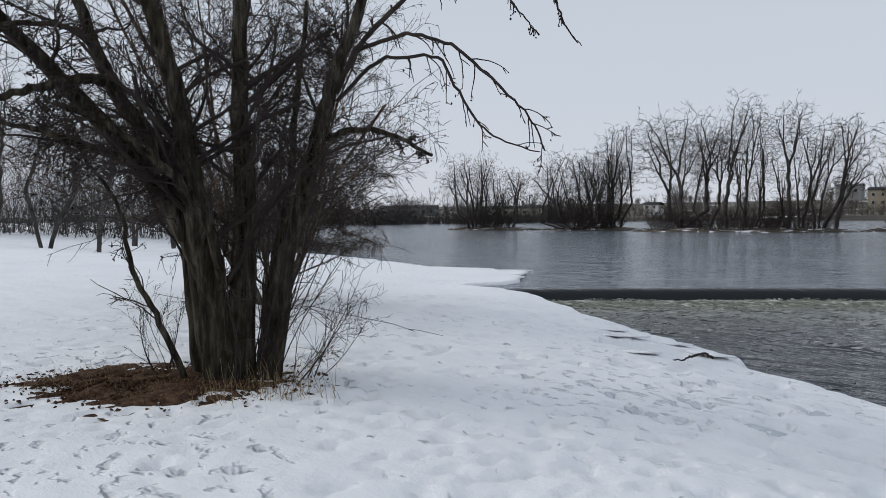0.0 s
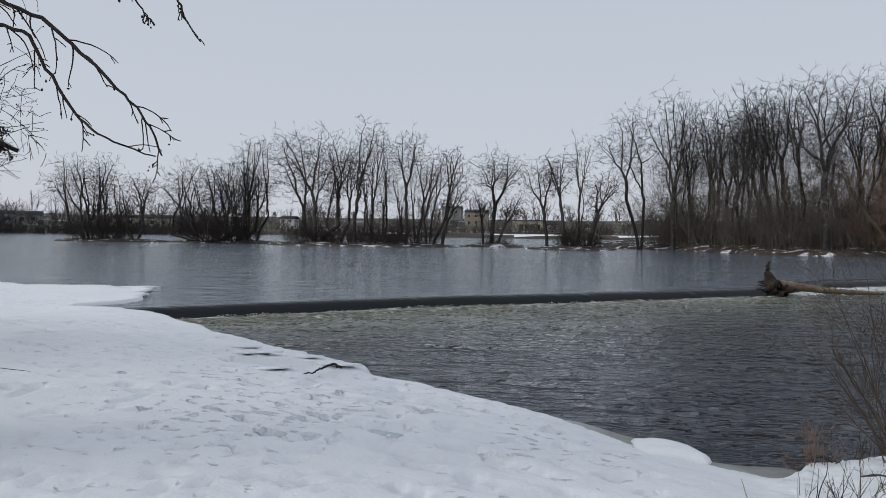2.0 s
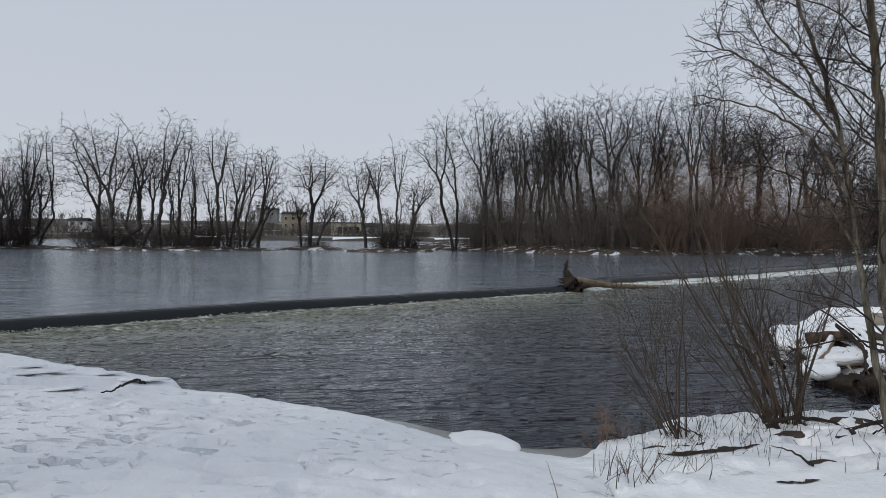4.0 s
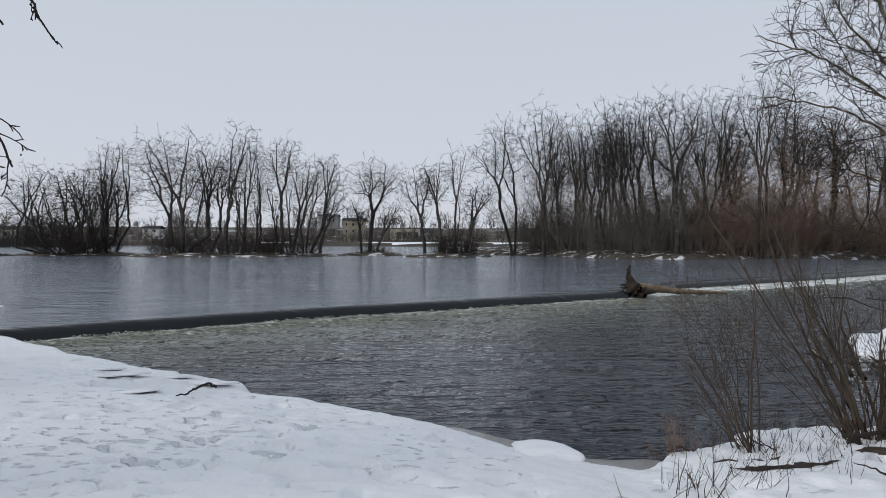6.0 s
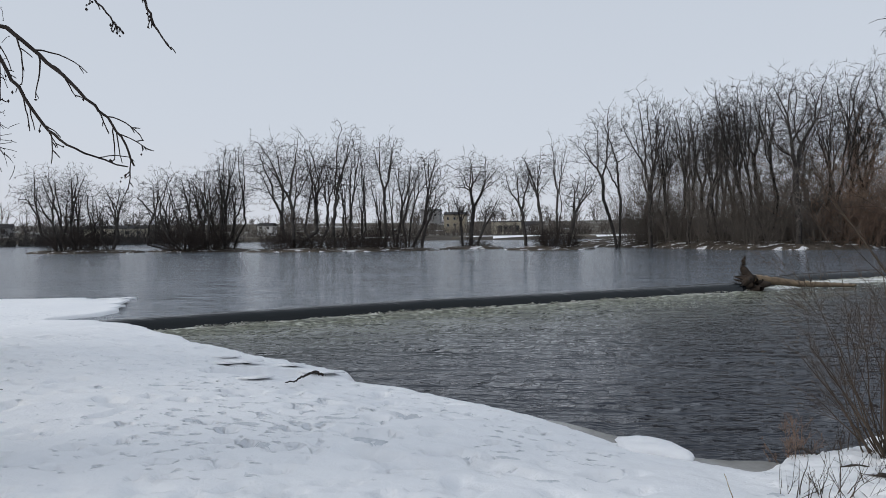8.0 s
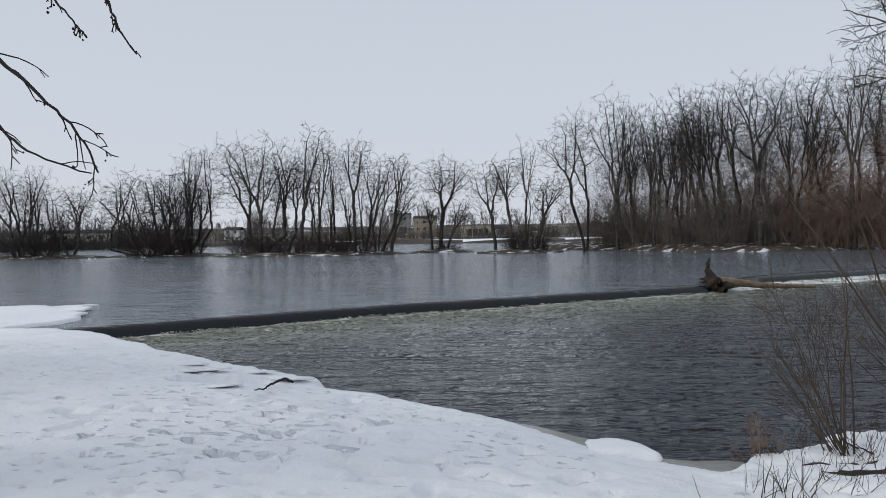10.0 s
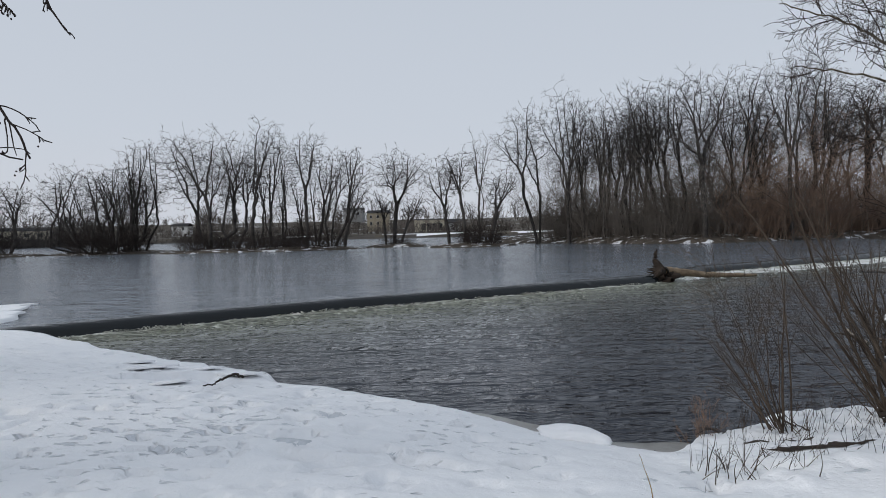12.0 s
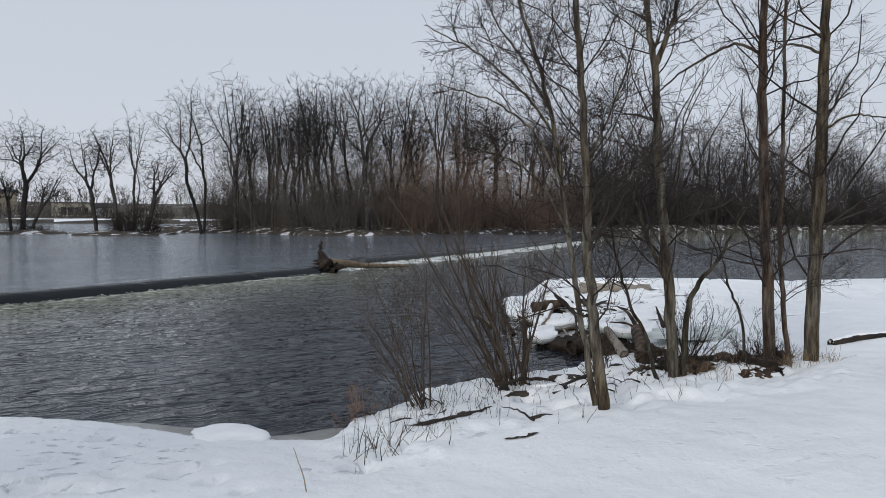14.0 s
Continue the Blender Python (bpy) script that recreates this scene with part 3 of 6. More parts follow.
Z += 0.8 * rough * smooth(0.0, 0.4, D) * (0.13 * np.clip(lumps, -0.4, 1) + 0.24 * np.minimum(np.abs(fbm(X, Y, 1.9, 3, 33)), 0.35) - 0.05 + 0.20 * np.minimum(np.abs(fbm(X, Y, 4.3, 2, 35)), 0.35) + 0.12 * np.minimum(np.abs(fbm(X, Y, 7.5, 2, 36)), 0.3) - 0.07)
jam = smooth(9.5, 11.5, X) * smooth(26, 20, X) * smooth(8.8, 10.5, Y) * smooth(0.1, 0.6, D)
Z += jam * (0.30 * np.minimum(np.abs(fbm(X, Y, 0.9, 3, 71)), 0.32) + 0.16 * np.minimum(np.abs(fbm(X, Y, 2.3, 2, 72)), 0.3) - 0.06)
near = smooth(26, 14, np.hypot(X, Y)) * smooth(0.0, 0.5, D)
Z += near * (0.035 * fbm(X, Y, 0.8, 4, 1) + 0.014 * fbm(X, Y, 3.6, 3, 2))
# old footprints and melt hollows
prints = []
for _ in range(45):
    px, py, a = rng.uniform(-10, 3), rng.uniform(2.2, 13.0), rng.uniform(0, 3.14)
    for s in range(rng.integers(3, 9)):
        prints.append((px + 0.62 * s * math.cos(a) + rng.normal(0, 0.1), py + 0.62 * s * math.sin(a) + rng.normal(0, 0.1), a + rng.normal(0, 0.3), rng.uniform(0.5, 1.0)))
for _ in range(110):
    px, py, a = rng.uniform(-9, -1), rng.uniform(1.1, 4.5), rng.uniform(0, 3.14)
    for s in range(rng.integers(3, 8)):
        prints.append((px + 0.5 * s * math.cos(a) + rng.normal(0, 0.12), py + 0.5 * s * math.sin(a) + rng.normal(0, 0.12), a + rng.normal(0, 0.4), rng.uniform(0.35, 0.65)))
for px, py, a, k in prints:
    if px > 0.6 and py < 6.2 or py < 1.5:
        continue
    i0, i1 = np.searchsorted(gx, [px - 0.5, px + 0.5])
    j0, j1 = np.searchsorted(gy, [py - 0.5, py + 0.5])
    if i1 - i0 < 3 or j1 - j0 < 3:
        continue
    xs, ys = X[j0:j1, i0:i1] - px, Y[j0:j1, i0:i1] - py
    u, v = xs * math.cos(a) + ys * math.sin(a), -xs * math.sin(a) + ys * math.cos(a)
    q = (u / (0.16 * k)) ** 2 + (v / (0.08 * k)) ** 2
    Z[j0:j1, i0:i1] += k * (-0.085 * np.exp(-(q**2.5)) + 0.008 * np.exp(-((np.sqrt(q) - 1.5) ** 2) * 4)) * smooth(0.3, 0.8, D[j0:j1, i0:i1])
# melt pits, steep on their northern side
PITS = [(-4.91, 10.82, 0.30, 0.2), (-3.9, 9.7, 0.75, 0.2), (-3.28, 7.86, 0.26, 0.16), (-1.13, 7.3, 0.15, 0.12), (-1.35, 6.31, 0.3, 0.14), (-1.24, 5.64, 0.3, 0.1), (-0.74, 5.45, 0.36, 0.1),
        (-0.27, 5.62, 0.3, 0.1), (0.11, 5.48, 0.15, 0.1), (0.82, 5.72, 0.2, 0.12), (-4.47, 6.9, 0.2, 0.1), (-3.6, 7.18, 0.16, 0.1), (-0.59, 5.93, 0.2, 0.14), (3.55, 6.42, 0.28, 0.26),
        (4.1, 6.15, 0.34, 0.3), (4.75, 6.1, 0.3, 0.25), (3.78, 4.8, 0.16, 0.2), (2.25, 5.2, 0.2, 0.16), (5.6, 6.4, 0.3, 0.25), (5.2, 5.3, 0.2, 0.2), (3.0, 5.5, 0.22, 0.16), (6.3, 6.0, 0.3, 0.25)]
for _ in range(60):
    cx, cy = rng.uniform(-9, 1.5), rng.uniform(4.0, 12.0)
    for _ in range(rng.integers(2, 8)):
        PITS.append((cx + rng.normal(0, 0.5), cy + rng.normal(0, 0.5), rng.uniform(0.05, 0.16), rng.uniform(0.04, 0.09)))
for px, py, a, deep in PITS:
    i0, i1 = np.searchsorted(gx, [px - a - 0.2, px + a + 0.2])
    j0, j1 = np.searchsorted(gy, [py - 0.7 * a - 0.2, py + 0.9 * a + 0.3])
    turn = rng.normal(0.15, 0.3)
    xs, ys = X[j0:j1, i0:i1] - px, Y[j0:j1, i0:i1] - py
    u, v = xs * math.cos(turn) + ys * math.sin(turn), -xs * math.sin(turn) + ys * math.cos(turn)
    u = u + 0.04 * fbm(xs + px, ys + py, 6.0, 2, 44)
    v = v + 0.06 * fbm(xs + px, ys + py, 4.0, 2, 45)
    b = 0.07 + 0.28 * a
    prof = smooth(-1.4 * b, 0.7 * b, v) * smooth(b, b - 0.045, v) * np.clip(1 - (u / a) ** 2, 0, 1) ** 0.5
    Z[j0:j1, i0:i1] -= deep * prof * smooth(0.2, 0.6, D[j0:j1, i0:i1])
# narrow melted gaps: snow levelled here for dark strips of mud and gap shade
HOLLOWS = [[(3.10, 6.08), (3.20, 5.96), (3.34, 5.90), (3.55, 5.87), (3.76, 5.87), (3.95, 5.92), (4.10, 6.0)], [(3.50, 4.83), (3.66, 4.81), (3.86, 4.79)]]
plain = ground_height(X, Y)[0]
for gap in HOLLOWS:
    away = np.full(Z.shape, 9.0)
    for (ax, ay), (bx, by) in zip(gap, gap[1:]):
        s = np.clip(((X - ax) * (bx - ax) + (Y - ay) * (by - ay)) / ((bx - ax) ** 2 + (by - ay) ** 2), 0, 1)
        away = np.minimum(away, np.hypot(X - ax - s * (bx - ax), Y - ay - s * (by - ay)))
    Z += (plain + 0.02 - Z) * 0.85 * smooth(0.75, 0.2, away)
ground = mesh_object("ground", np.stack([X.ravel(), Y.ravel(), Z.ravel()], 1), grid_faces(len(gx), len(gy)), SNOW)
# how strongly the dents and their painted shade show; more on the lumpy bank
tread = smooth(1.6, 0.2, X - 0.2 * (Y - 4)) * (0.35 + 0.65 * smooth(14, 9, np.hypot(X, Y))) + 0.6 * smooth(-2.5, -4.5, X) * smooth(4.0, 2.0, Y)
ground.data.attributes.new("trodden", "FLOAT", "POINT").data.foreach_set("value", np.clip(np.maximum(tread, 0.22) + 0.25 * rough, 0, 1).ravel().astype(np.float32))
ground.data.materials.append(FIELD)
ground.data.materials.append(MUD)
cx = np.empty(3 * len(ground.data.polygons), np.float32)
ground.data.polygons.foreach_get("center", cx)
cx = cx.reshape(-1, 3)
idx = np.where(cx[:, 1] > 150, 1, 0)
idx = np.where((cx[:, 1] > 150) & (cx[:, 2] > 0.9) & (cx[:, 1] < 184) & (fbm(cx[:, 0], cx[:, 1], 0.05, 3, 61) > -0.25), 0, idx)
idx = np.where((cx[:, 2] < -0.12) | ((cx[:, 1] > 150) & (cx[:, 2] < 1.0)), 2, idx)
ground.data.polygons.foreach_set("material_index", idx.astype(np.int32))
tagged(ground, "snow-covered river bank with old footprints", "ground", kind="structure")


def land(x, y):
    z, _ = ground_height(np.array([[float(x)]]), np.array([[float(y)]]))
    return float(z[0, 0])


# ---- water ----
WEIR = [(-13.5, 13.3), (-9.5, 15.65), (-7.41, 17.1), (-5.4, 18.4), (-2.55, 20.25), (0.9, 21.95), (4.1, 23.7), (9.2, 26.5), (13.2, 31.0), (17.0, 33.2), (24.6, 37.6), (36.5, 45.5), (46, 52)]
weir_line = np.array(WEIR, float)
UP, DOWN = 0.36, 0.0


def weir_y(x):
    return np.interp(x, weir_line[:, 0], weir_line[:, 1])


def water_sheet(name, xs, inner, outer, rows, level, wave, mat, label):
    """Water between two curves over x, with real waves."""
    s = np.linspace(0, 1, rows)[:, None]
    a, b = inner(xs)[None, :], outer(xs)[None, :]
    yy = a + (b - a) * s**1.6
    xx = np.repeat(xs[None, :], rows, 0)
    zz = level + wave * (0.35 * fbm(xx * 0.7, yy * 1.3, 0.9, 4, 3) + 0.8 * (0.4 - np.abs(fbm(xx * 1.1, yy * 1.7, 2.2, 3, 6)))) * smooth(70, 20, np.hypot(xx, yy))
    ob = mesh_object(name, np.stack([xx.ravel(), yy.ravel(), zz.ravel()], 1), grid_faces(len(xs), rows), mat)
    return tagged(ob, label, "water", kind="structure")


def silt(ob):
    """How turbid the water is: most at the foot of the weir."""
    co = np.empty(3 * len(ob.data.vertices), np.float32)
    ob.data.vertices.foreach_get("co", co)
    co = co.reshape(-1, 3)
    away = np.maximum(weir_y(co[:, 0]) - co[:, 1], 0) * 0.87
    ob.data.attributes.new("silt", "FLOAT", "POINT").data.foreach_set("value", (1.1 * np.exp(-((away / 3.6) ** 1.3))).astype(np.float32))


xs_d = spaced([(-12, 0.1), (12, 0.25), (46, 2), (60, 20), (600, 1)])
silt(water_sheet("water", xs_d, lambda x: np.where(x < 46, 1.0 + 0 * x, -0.3 * x), lambda x: np.where(x < 46, weir_y(x) - 0.05, 52 + (x - 46) * 0.9), 220, DOWN, 0.077, WATER_DOWN, "dark rippled river water below the weir"))
xs_u = spaced([(-900, 60), (-120, 10), (-40, 0.6), (46, 0.6)])
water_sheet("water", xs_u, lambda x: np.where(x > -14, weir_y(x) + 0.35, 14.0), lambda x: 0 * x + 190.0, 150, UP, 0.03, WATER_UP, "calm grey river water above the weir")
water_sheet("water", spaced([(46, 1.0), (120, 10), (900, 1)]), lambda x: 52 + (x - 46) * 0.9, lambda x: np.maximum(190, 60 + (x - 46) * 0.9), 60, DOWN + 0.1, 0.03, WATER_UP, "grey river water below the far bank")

# the smooth sheet of water over the weir
prof = [(0.45, UP + 0.015), (0.30, UP + 0.012), (0.16, UP - 0.01), (0.05, UP - 0.07), (-0.03, UP - 0.18), (-0.07, UP - 0.29), (-0.09, -0.12)]
seg = np.vstack([np.stack([np.linspace(a[0], b[0], 60, endpoint=False), np.linspace(a[1], b[1], 60, endpoint=False)], 1) for a, b in zip(weir_line, weir_line[1:])])
tan = np.gradient(seg, axis=0)
tan /= np.linalg.norm(tan, axis=1, keepdims=True)
nor = np.stack([-tan[:, 1], tan[:, 0]], 1)
wob = 0.02 * fbm(seg[:, 0], seg[:, 1], 0.9, 3, 5)
vs = [np.stack([seg[:, 0] + nor[:, 0] * (o + wob), seg[:, 1] + nor[:, 1] * (o + wob), np.full(len(seg), z) + 0.3 * wob], 1) for o, z in prof]
sheet = mesh_object("weir", np.concatenate(vs), grid_faces(len(seg), len(prof)), SHEET)
tagged(sheet, "low weir with a smooth dark sheet of falling water", "weir", kind="structure")

# churned water at the foot of the weir, with foam thrown up on it
k = np.linspace(0, 1, 16)[:, None]
wide = (1.1 + 0.6 * fbm(seg[:, 0], seg[:, 1], 0.5, 3, 15) + 2.4 * smooth(11, 18, seg[:, 0]))[None, :]
off = -0.06 - k * wide
vx, vy = seg[None, :, 0] + nor[None, :, 0] * off, seg[None, :, 1] + nor[None, :, 1] * off
vz = 0.05 * (1 - k) ** 1.2 + 0.05 * fbm(vx, vy, 2.6, 4, 16) * (1 - 0.6 * k) + 0.02 - 0.14 * k**2
churn = mesh_object("churned_water", np.stack([vx.ravel(), vy.ravel(), vz.ravel()], 1), grid_faces(len(seg), 16), CHURN)
churn.data.materials.append(RAPIDS)
white = (seg[:-1, 0] > 10.5)[None, :] & (np.arange(15) < 13)[:, None]
churn.data.materials.append(FOAM)
white = white.astype(np.int32)
white[:2] = 2
churn.data.polygons.foreach_set("material_index", white.ravel())
tagged(churn, "churned yellowish foaming water below the weir", "water", kind="structure")
rng = np.random.default_rng(5)
fv, ff = [], []
OCT = np.array([(1, 0, 0), (-1, 0, 0), (0, 1, 0), (0, -1, 0), (0, 0, 1), (0, 0, -1)], float)
OCT_F = [(0, 2, 4), (2, 1, 4), (1, 3, 4), (3, 0, 4), (2, 0, 5), (1, 2, 5), (3, 1, 5), (0, 3, 5)]
for _ in range(9000):
    k = rng.integers(0, len(seg))
    burst = 0.5 + 0.9 * fbm(seg[k, 0], seg[k, 1], 2.4, 3, 51) + 0.5 * fbm(seg[k, 0], seg[k, 1], 7.0, 2, 52)
    if rng.random() > burst + 0.35:
        continue
    strong = 1.0 + 5.0 * smooth(11, 18, seg[k, 0])
    o = -0.05 - abs(rng.normal(0, 0.10 if rng.random() < 0.7 else 0.45)) * strong
    s = rng.uniform(0.006, 0.02) * (0.7 if o < -0.4 else 1.0)
    top = max(0.02, 0.06 + 0.07 * burst) * math.exp(o / 0.25)
    c = np.array([seg[k, 0] + nor[k, 0] * o, seg[k, 1] + nor[k, 1] * o, 0.04 + rng.uniform(-0.02, 1.0) * top])
    b = len(fv)
    fv.extend((c + OCT * s * rng.uniform(0.5, 1.3, 3) * (2.2, 1.4, 0.6)).tolist())
    ff.extend([tuple(b + i for i in f) for f in OCT_F])
foam = mesh_object("foam", fv, ff, FOAM)
tagged(foam, "yellowish white foam along the foot of the weir", "foam", kind="stuff")

# ---- islands and far bank ----


def mound(name, cx, cy, rx, ry, top, seed, mat, label, turn=0.0, n=44):
    th = np.linspace(0, 2 * np.pi, n, endpoint=False)
    rings, vs = (0.0, 0.35, 0.6, 0.8, 0.92, 1.0, 1.06), []
    for r in rings:
        k = 1 + 0.22 * fbm(np.cos(th) * 2, np.sin(th) * 2, 1.0, 3, seed)
        x, y = rx * r * k * np.cos(th), ry * r * k * np.sin(th)
        z = UP + top * (1 - r**3) + 0.15 * fbm(x, y, 0.5, 3, seed + 1) * (r < 0.95) + (0.08 if r <= 1.0 else -0.5)
        vs.append(np.stack([x, y, z], 1))
    v = np.concatenate(vs)
    i = np.arange(len(v)).reshape(len(rings), n)
    j = np.roll(i, -1, 1)
    f = np.stack([i[:-1], i[1:], j[1:], j[:-1]], -1).reshape(-1, 4)
    ob = mesh_object(name, v, f, mat)
    ob.matrix_basis = pose(cx, cy, 0, 0, 0, turn)
    return tagged(ob, label, "island", kind="structure")


mound("island", -55, 81, 8, 3, 0.35, 1, ISLE, "low snowy river island under bare shrubs")
mound("island", -39, 83, 8, 3, 0.35, 2, ISLE, "low snowy river island under bare shrubs")
mound("island", -20, 79, 13, 4, 0.4, 3, ISLE, "low snowy river island with bare trees")
mound("island", -4, 83, 4, 2.5, 0.35, 4, ISLE, "low snowy river island with one bare tree")
mound("island", 5, 76, 5, 3, 0.35, 5, ISLE, "low snowy river island with leaning trees")
BANK = np.array([(9, 87), (14, 82), (19, 76), (22, 68.5), (28, 66), (35, 67), (44, 71), (54, 74), (67, 78), (83, 82), (100, 82), (130, 80), (190, 76), (260, 130), (60, 135), (20, 112), (8, 94)], float)
ux, uy = spaced([(0, 1.0), (60, 2.0), (120, 5), (265, 1)]), spaced([(60, 0.7), (95, 3), (140, 1)])
bx, by = np.meshgrid(ux, uy)
bd = shore_distance(bx, by, BANK) + 0.9 * fbm(bx, by, 0.25, 3, 21)
bz = UP - 0.5 + (0.62 + 1.1 * (1 - np.exp(-np.maximum(bd, 0) / 3.5)) + 0.3 * fbm(bx, by, 0.35, 3, 22)) * smooth(-0.4, 0.5, bd)
bank = mesh_object("bank", np.stack([bx.ravel(), by.ravel(), bz.ravel()], 1), grid_faces(len(ux), len(uy)), ISLE)
tagged(bank, "wooded far river bank with patches of snow", "bank", kind="structure")
FRONT_AZ = np.degrees(np.arctan2(BANK[:13, 0], BANK[:13, 1]))
FRONT_R = np.hypot(BANK[:13, 0], BANK[:13, 1])


def front(az):
    """How far the bank's waterline lies at an angle, in degrees."""
    return float(np.interp(az, FRONT_AZ, FRONT_R))


# ---- bare trees on the islands ----
Z0 = UP + 0.35
ISLAND_TREE = "tall spreading leafless tree on a river island"
SLIM_TREE = "tall slim leafless tree beside the river"
LEANING = "leaning leafless tree on a river island"
BUSHY = "many-stemmed leafless shrub on a river island"
# seed, x, y, height, crown's width, where the crown begins, stems, lean, spread of the feet, crown points, label
for seed, x, y, h, wide, low, stems, lean, foot, points, label in (
    (21, -57.0, 79.8, 11.8, 6.5, 0.30, 4, -1.9, 1.0, 700, BUSHY), (22, -55.2, 80.9, 11.7, 6.5, 0.25, 6, 1.0, 1.0, 900, BUSHY), (23, -50.8, 79.9, 9.1, 4.6, 0.25, 2, 0.4, 0.2, 480, LEANING),
    (24, -41.6, 81.8, 11.6, 11.5, 0.15, 9, -1.0, 1.3, 1300, BUSHY), (25, -39.3, 82.5, 11.3, 8.5, 0.15, 8, 0.3, 1.2, 1000, BUSHY), (26, -36.0, 82.4, 14.0, 5.4, 0.38, 3, 1.0, 0.9, 640, SLIM_TREE), (50, -37.2, 82.8, 10.5, 4.6, 0.3, 2, 1.8, 0.4, 460, LEANING),
    (27, -26.3, 80.0, 15.6, 11.5, 0.20, 3, -0.6, 0.5, 1800, ISLAND_TREE), (28, -20.8, 79.6, 15.9, 4.6, 0.40, 2, 1.0, 0.6, 700, SLIM_TREE), (29, -18.8, 80.4, 15.3, 4.2, 0.40, 3, 0.6, 0.8, 640, SLIM_TREE),
    (30, -23.6, 80.4, 12.0, 3.8, 0.35, 2, 0.3, 0.5, 460, SLIM_TREE), (31, -14.7, 79.4, 15.0, 4.0, 0.52, 1, 0.1, 0.0, 620, SLIM_TREE), (32, -13.6, 80.0, 12.0, 3.4, 0.40, 2, 0.8, 0.2, 420, SLIM_TREE),
    (33, -11.8, 79.7, 12.5, 4.9, 0.38, 3, 2.1, 0.5, 720, LEANING), (34, -10.2, 79.4, 7.9, 3.4, 0.35, 1, 1.9, 0.0, 340, LEANING), (35, -16.6, 80.6, 10.0, 3.4, 0.35, 2, -0.2, 0.4, 360, SLIM_TREE),
    (36, -4.3, 82.9, 13.0, 6.8, 0.34, 1, 0.3, 0.0, 620, "solitary leafless tree with rising limbs on a river island"), (37, -3.4, 82.6, 7.0, 3.0, 0.4, 1, 1.9, 0.0, 220, LEANING), (38, -5.4, 82.8, 7.2, 2.4, 0.35, 1, -0.5, 0.0, 200, LEANING),
    (39, 2.5, 77.0, 10.2, 3.8, 0.42, 1, -1.1, 0.0, 360, LEANING), (40, 4.4, 76.9, 11.6, 3.5, 0.50, 1, -0.8, 0.0, 400, LEANING), (41, 6.5, 81.8, 14.5, 3.0, 0.55, 2, 0.2, 0.1, 230, "half-dead slim tree with few branches"),
    (42, 7.3, 76.7, 9.2, 4.4, 0.40, 1, 1.7, 0.0, 420, LEANING),
):
    put(far_tree(seed, h, wide, low, stems, lean, foot, points, name="shrub" if label == BUSHY else "bare_tree", label=label), x, y, Z0)

# ---- wooded bank: rows of trees ----
FIRST = "tall leafless tree at the edge of the wooded bank"
front_row = []
for seed, x, y, h, wide, low, stems, lean, points, label in (
    (61, 13.5, 79.9, 17.3, 6.6, 0.48, 2, -1.7, 720, FIRST), (62, 17.1, 78.8, 19.0, 5.9, 0.42, 2, -0.7, 820, FIRST), (63, 18.8, 78.3, 17.0, 4.2, 0.45, 1, 0.2, 620, FIRST), (64, 20.6, 76.4, 16.6, 4.4, 0.45, 2, 0.1, 640, FIRST),
    (65, 23.0, 75.4, 16.5, 4.8, 0.42, 2, 0.4, 720, FIRST), (66, 25.6, 79.0, 18.5, 4.4, 0.45, 1, -0.1, 620, FIRST), (67, 26.0, 73.0, 17.8, 4.6, 0.45, 1, -2.2, 640, "leaning leafless tree at the edge of the wooded bank"), (68, 27.8, 71.6, 18.7, 6.2, 0.40, 3, -0.8, 900, FIRST),
    (69, 29.1, 67.8, 18.4, 8.6, 0.42, 1, 0.2, 950, "large forked leafless tree with dead lower limbs at the water's edge"), (70, 35.0, 70.2, 18.6, 5.0, 0.42, 2, 0.5, 700, FIRST), (71, 39.5, 69.8, 21.5, 7.0, 0.38, 2, 0.2, 950, FIRST), (72, 44.0, 73.5, 23.0, 7.0, 0.40, 1, -0.1, 850, FIRST),
):
    ob = far_tree(seed, h, wide, low, stems, lean, 0.5, points, label=label)
    front_row.append((ob, h))
    put(ob, x, y, 0.8)
rng = np.random.default_rng(9)
INNER = "tall leafless tree deep in the wooded bank"
inner = [(far_tree(sd, 18.0, 6.8, 0.45, 1 + sd % 2, 0.0, 0.5, 420, label=INNER), 18.0) for sd in (81, 82, 83, 84, 85)]
spots = []
for row, (behind, a0, a1, count) in enumerate(((5.0, 13, 36, 8), (12, 12, 66, 15), (22, 14, 66, 11), (3.0, 36, 66, 13))):
    for i in range(count):
        az = a0 + (a1 - a0) * (i + rng.uniform(-0.4, 0.4)) / count
        r = front(az) + behind + rng.uniform(-1.5, 2.5)
        h = rng.uniform(14.5, 19.0) * (0.92 + 0.06 * smooth(10, 17, az) + 0.18 * smooth(22, 33, az) + 0.05 * smooth(35, 44, az))
        spots.append((r * math.sin(radians(az)), r * math.cos(radians(az)), float(h), rng.uniform(0, 360), row))
for k, (x, y, h, turn, row) in enumerate(spots):
    ob, full = front_row[int(rng.integers(0, 12))] if row in (0, 3) and k % 2 else inner[k % 5]
    if k < 5:
        ob, full = inner[k]
        put(ob, x, y, 0.8, turn, h / full)
    else:
        again(ob, x, y, 0.8, turn, h / full, rng.uniform(0.9, 1.25))


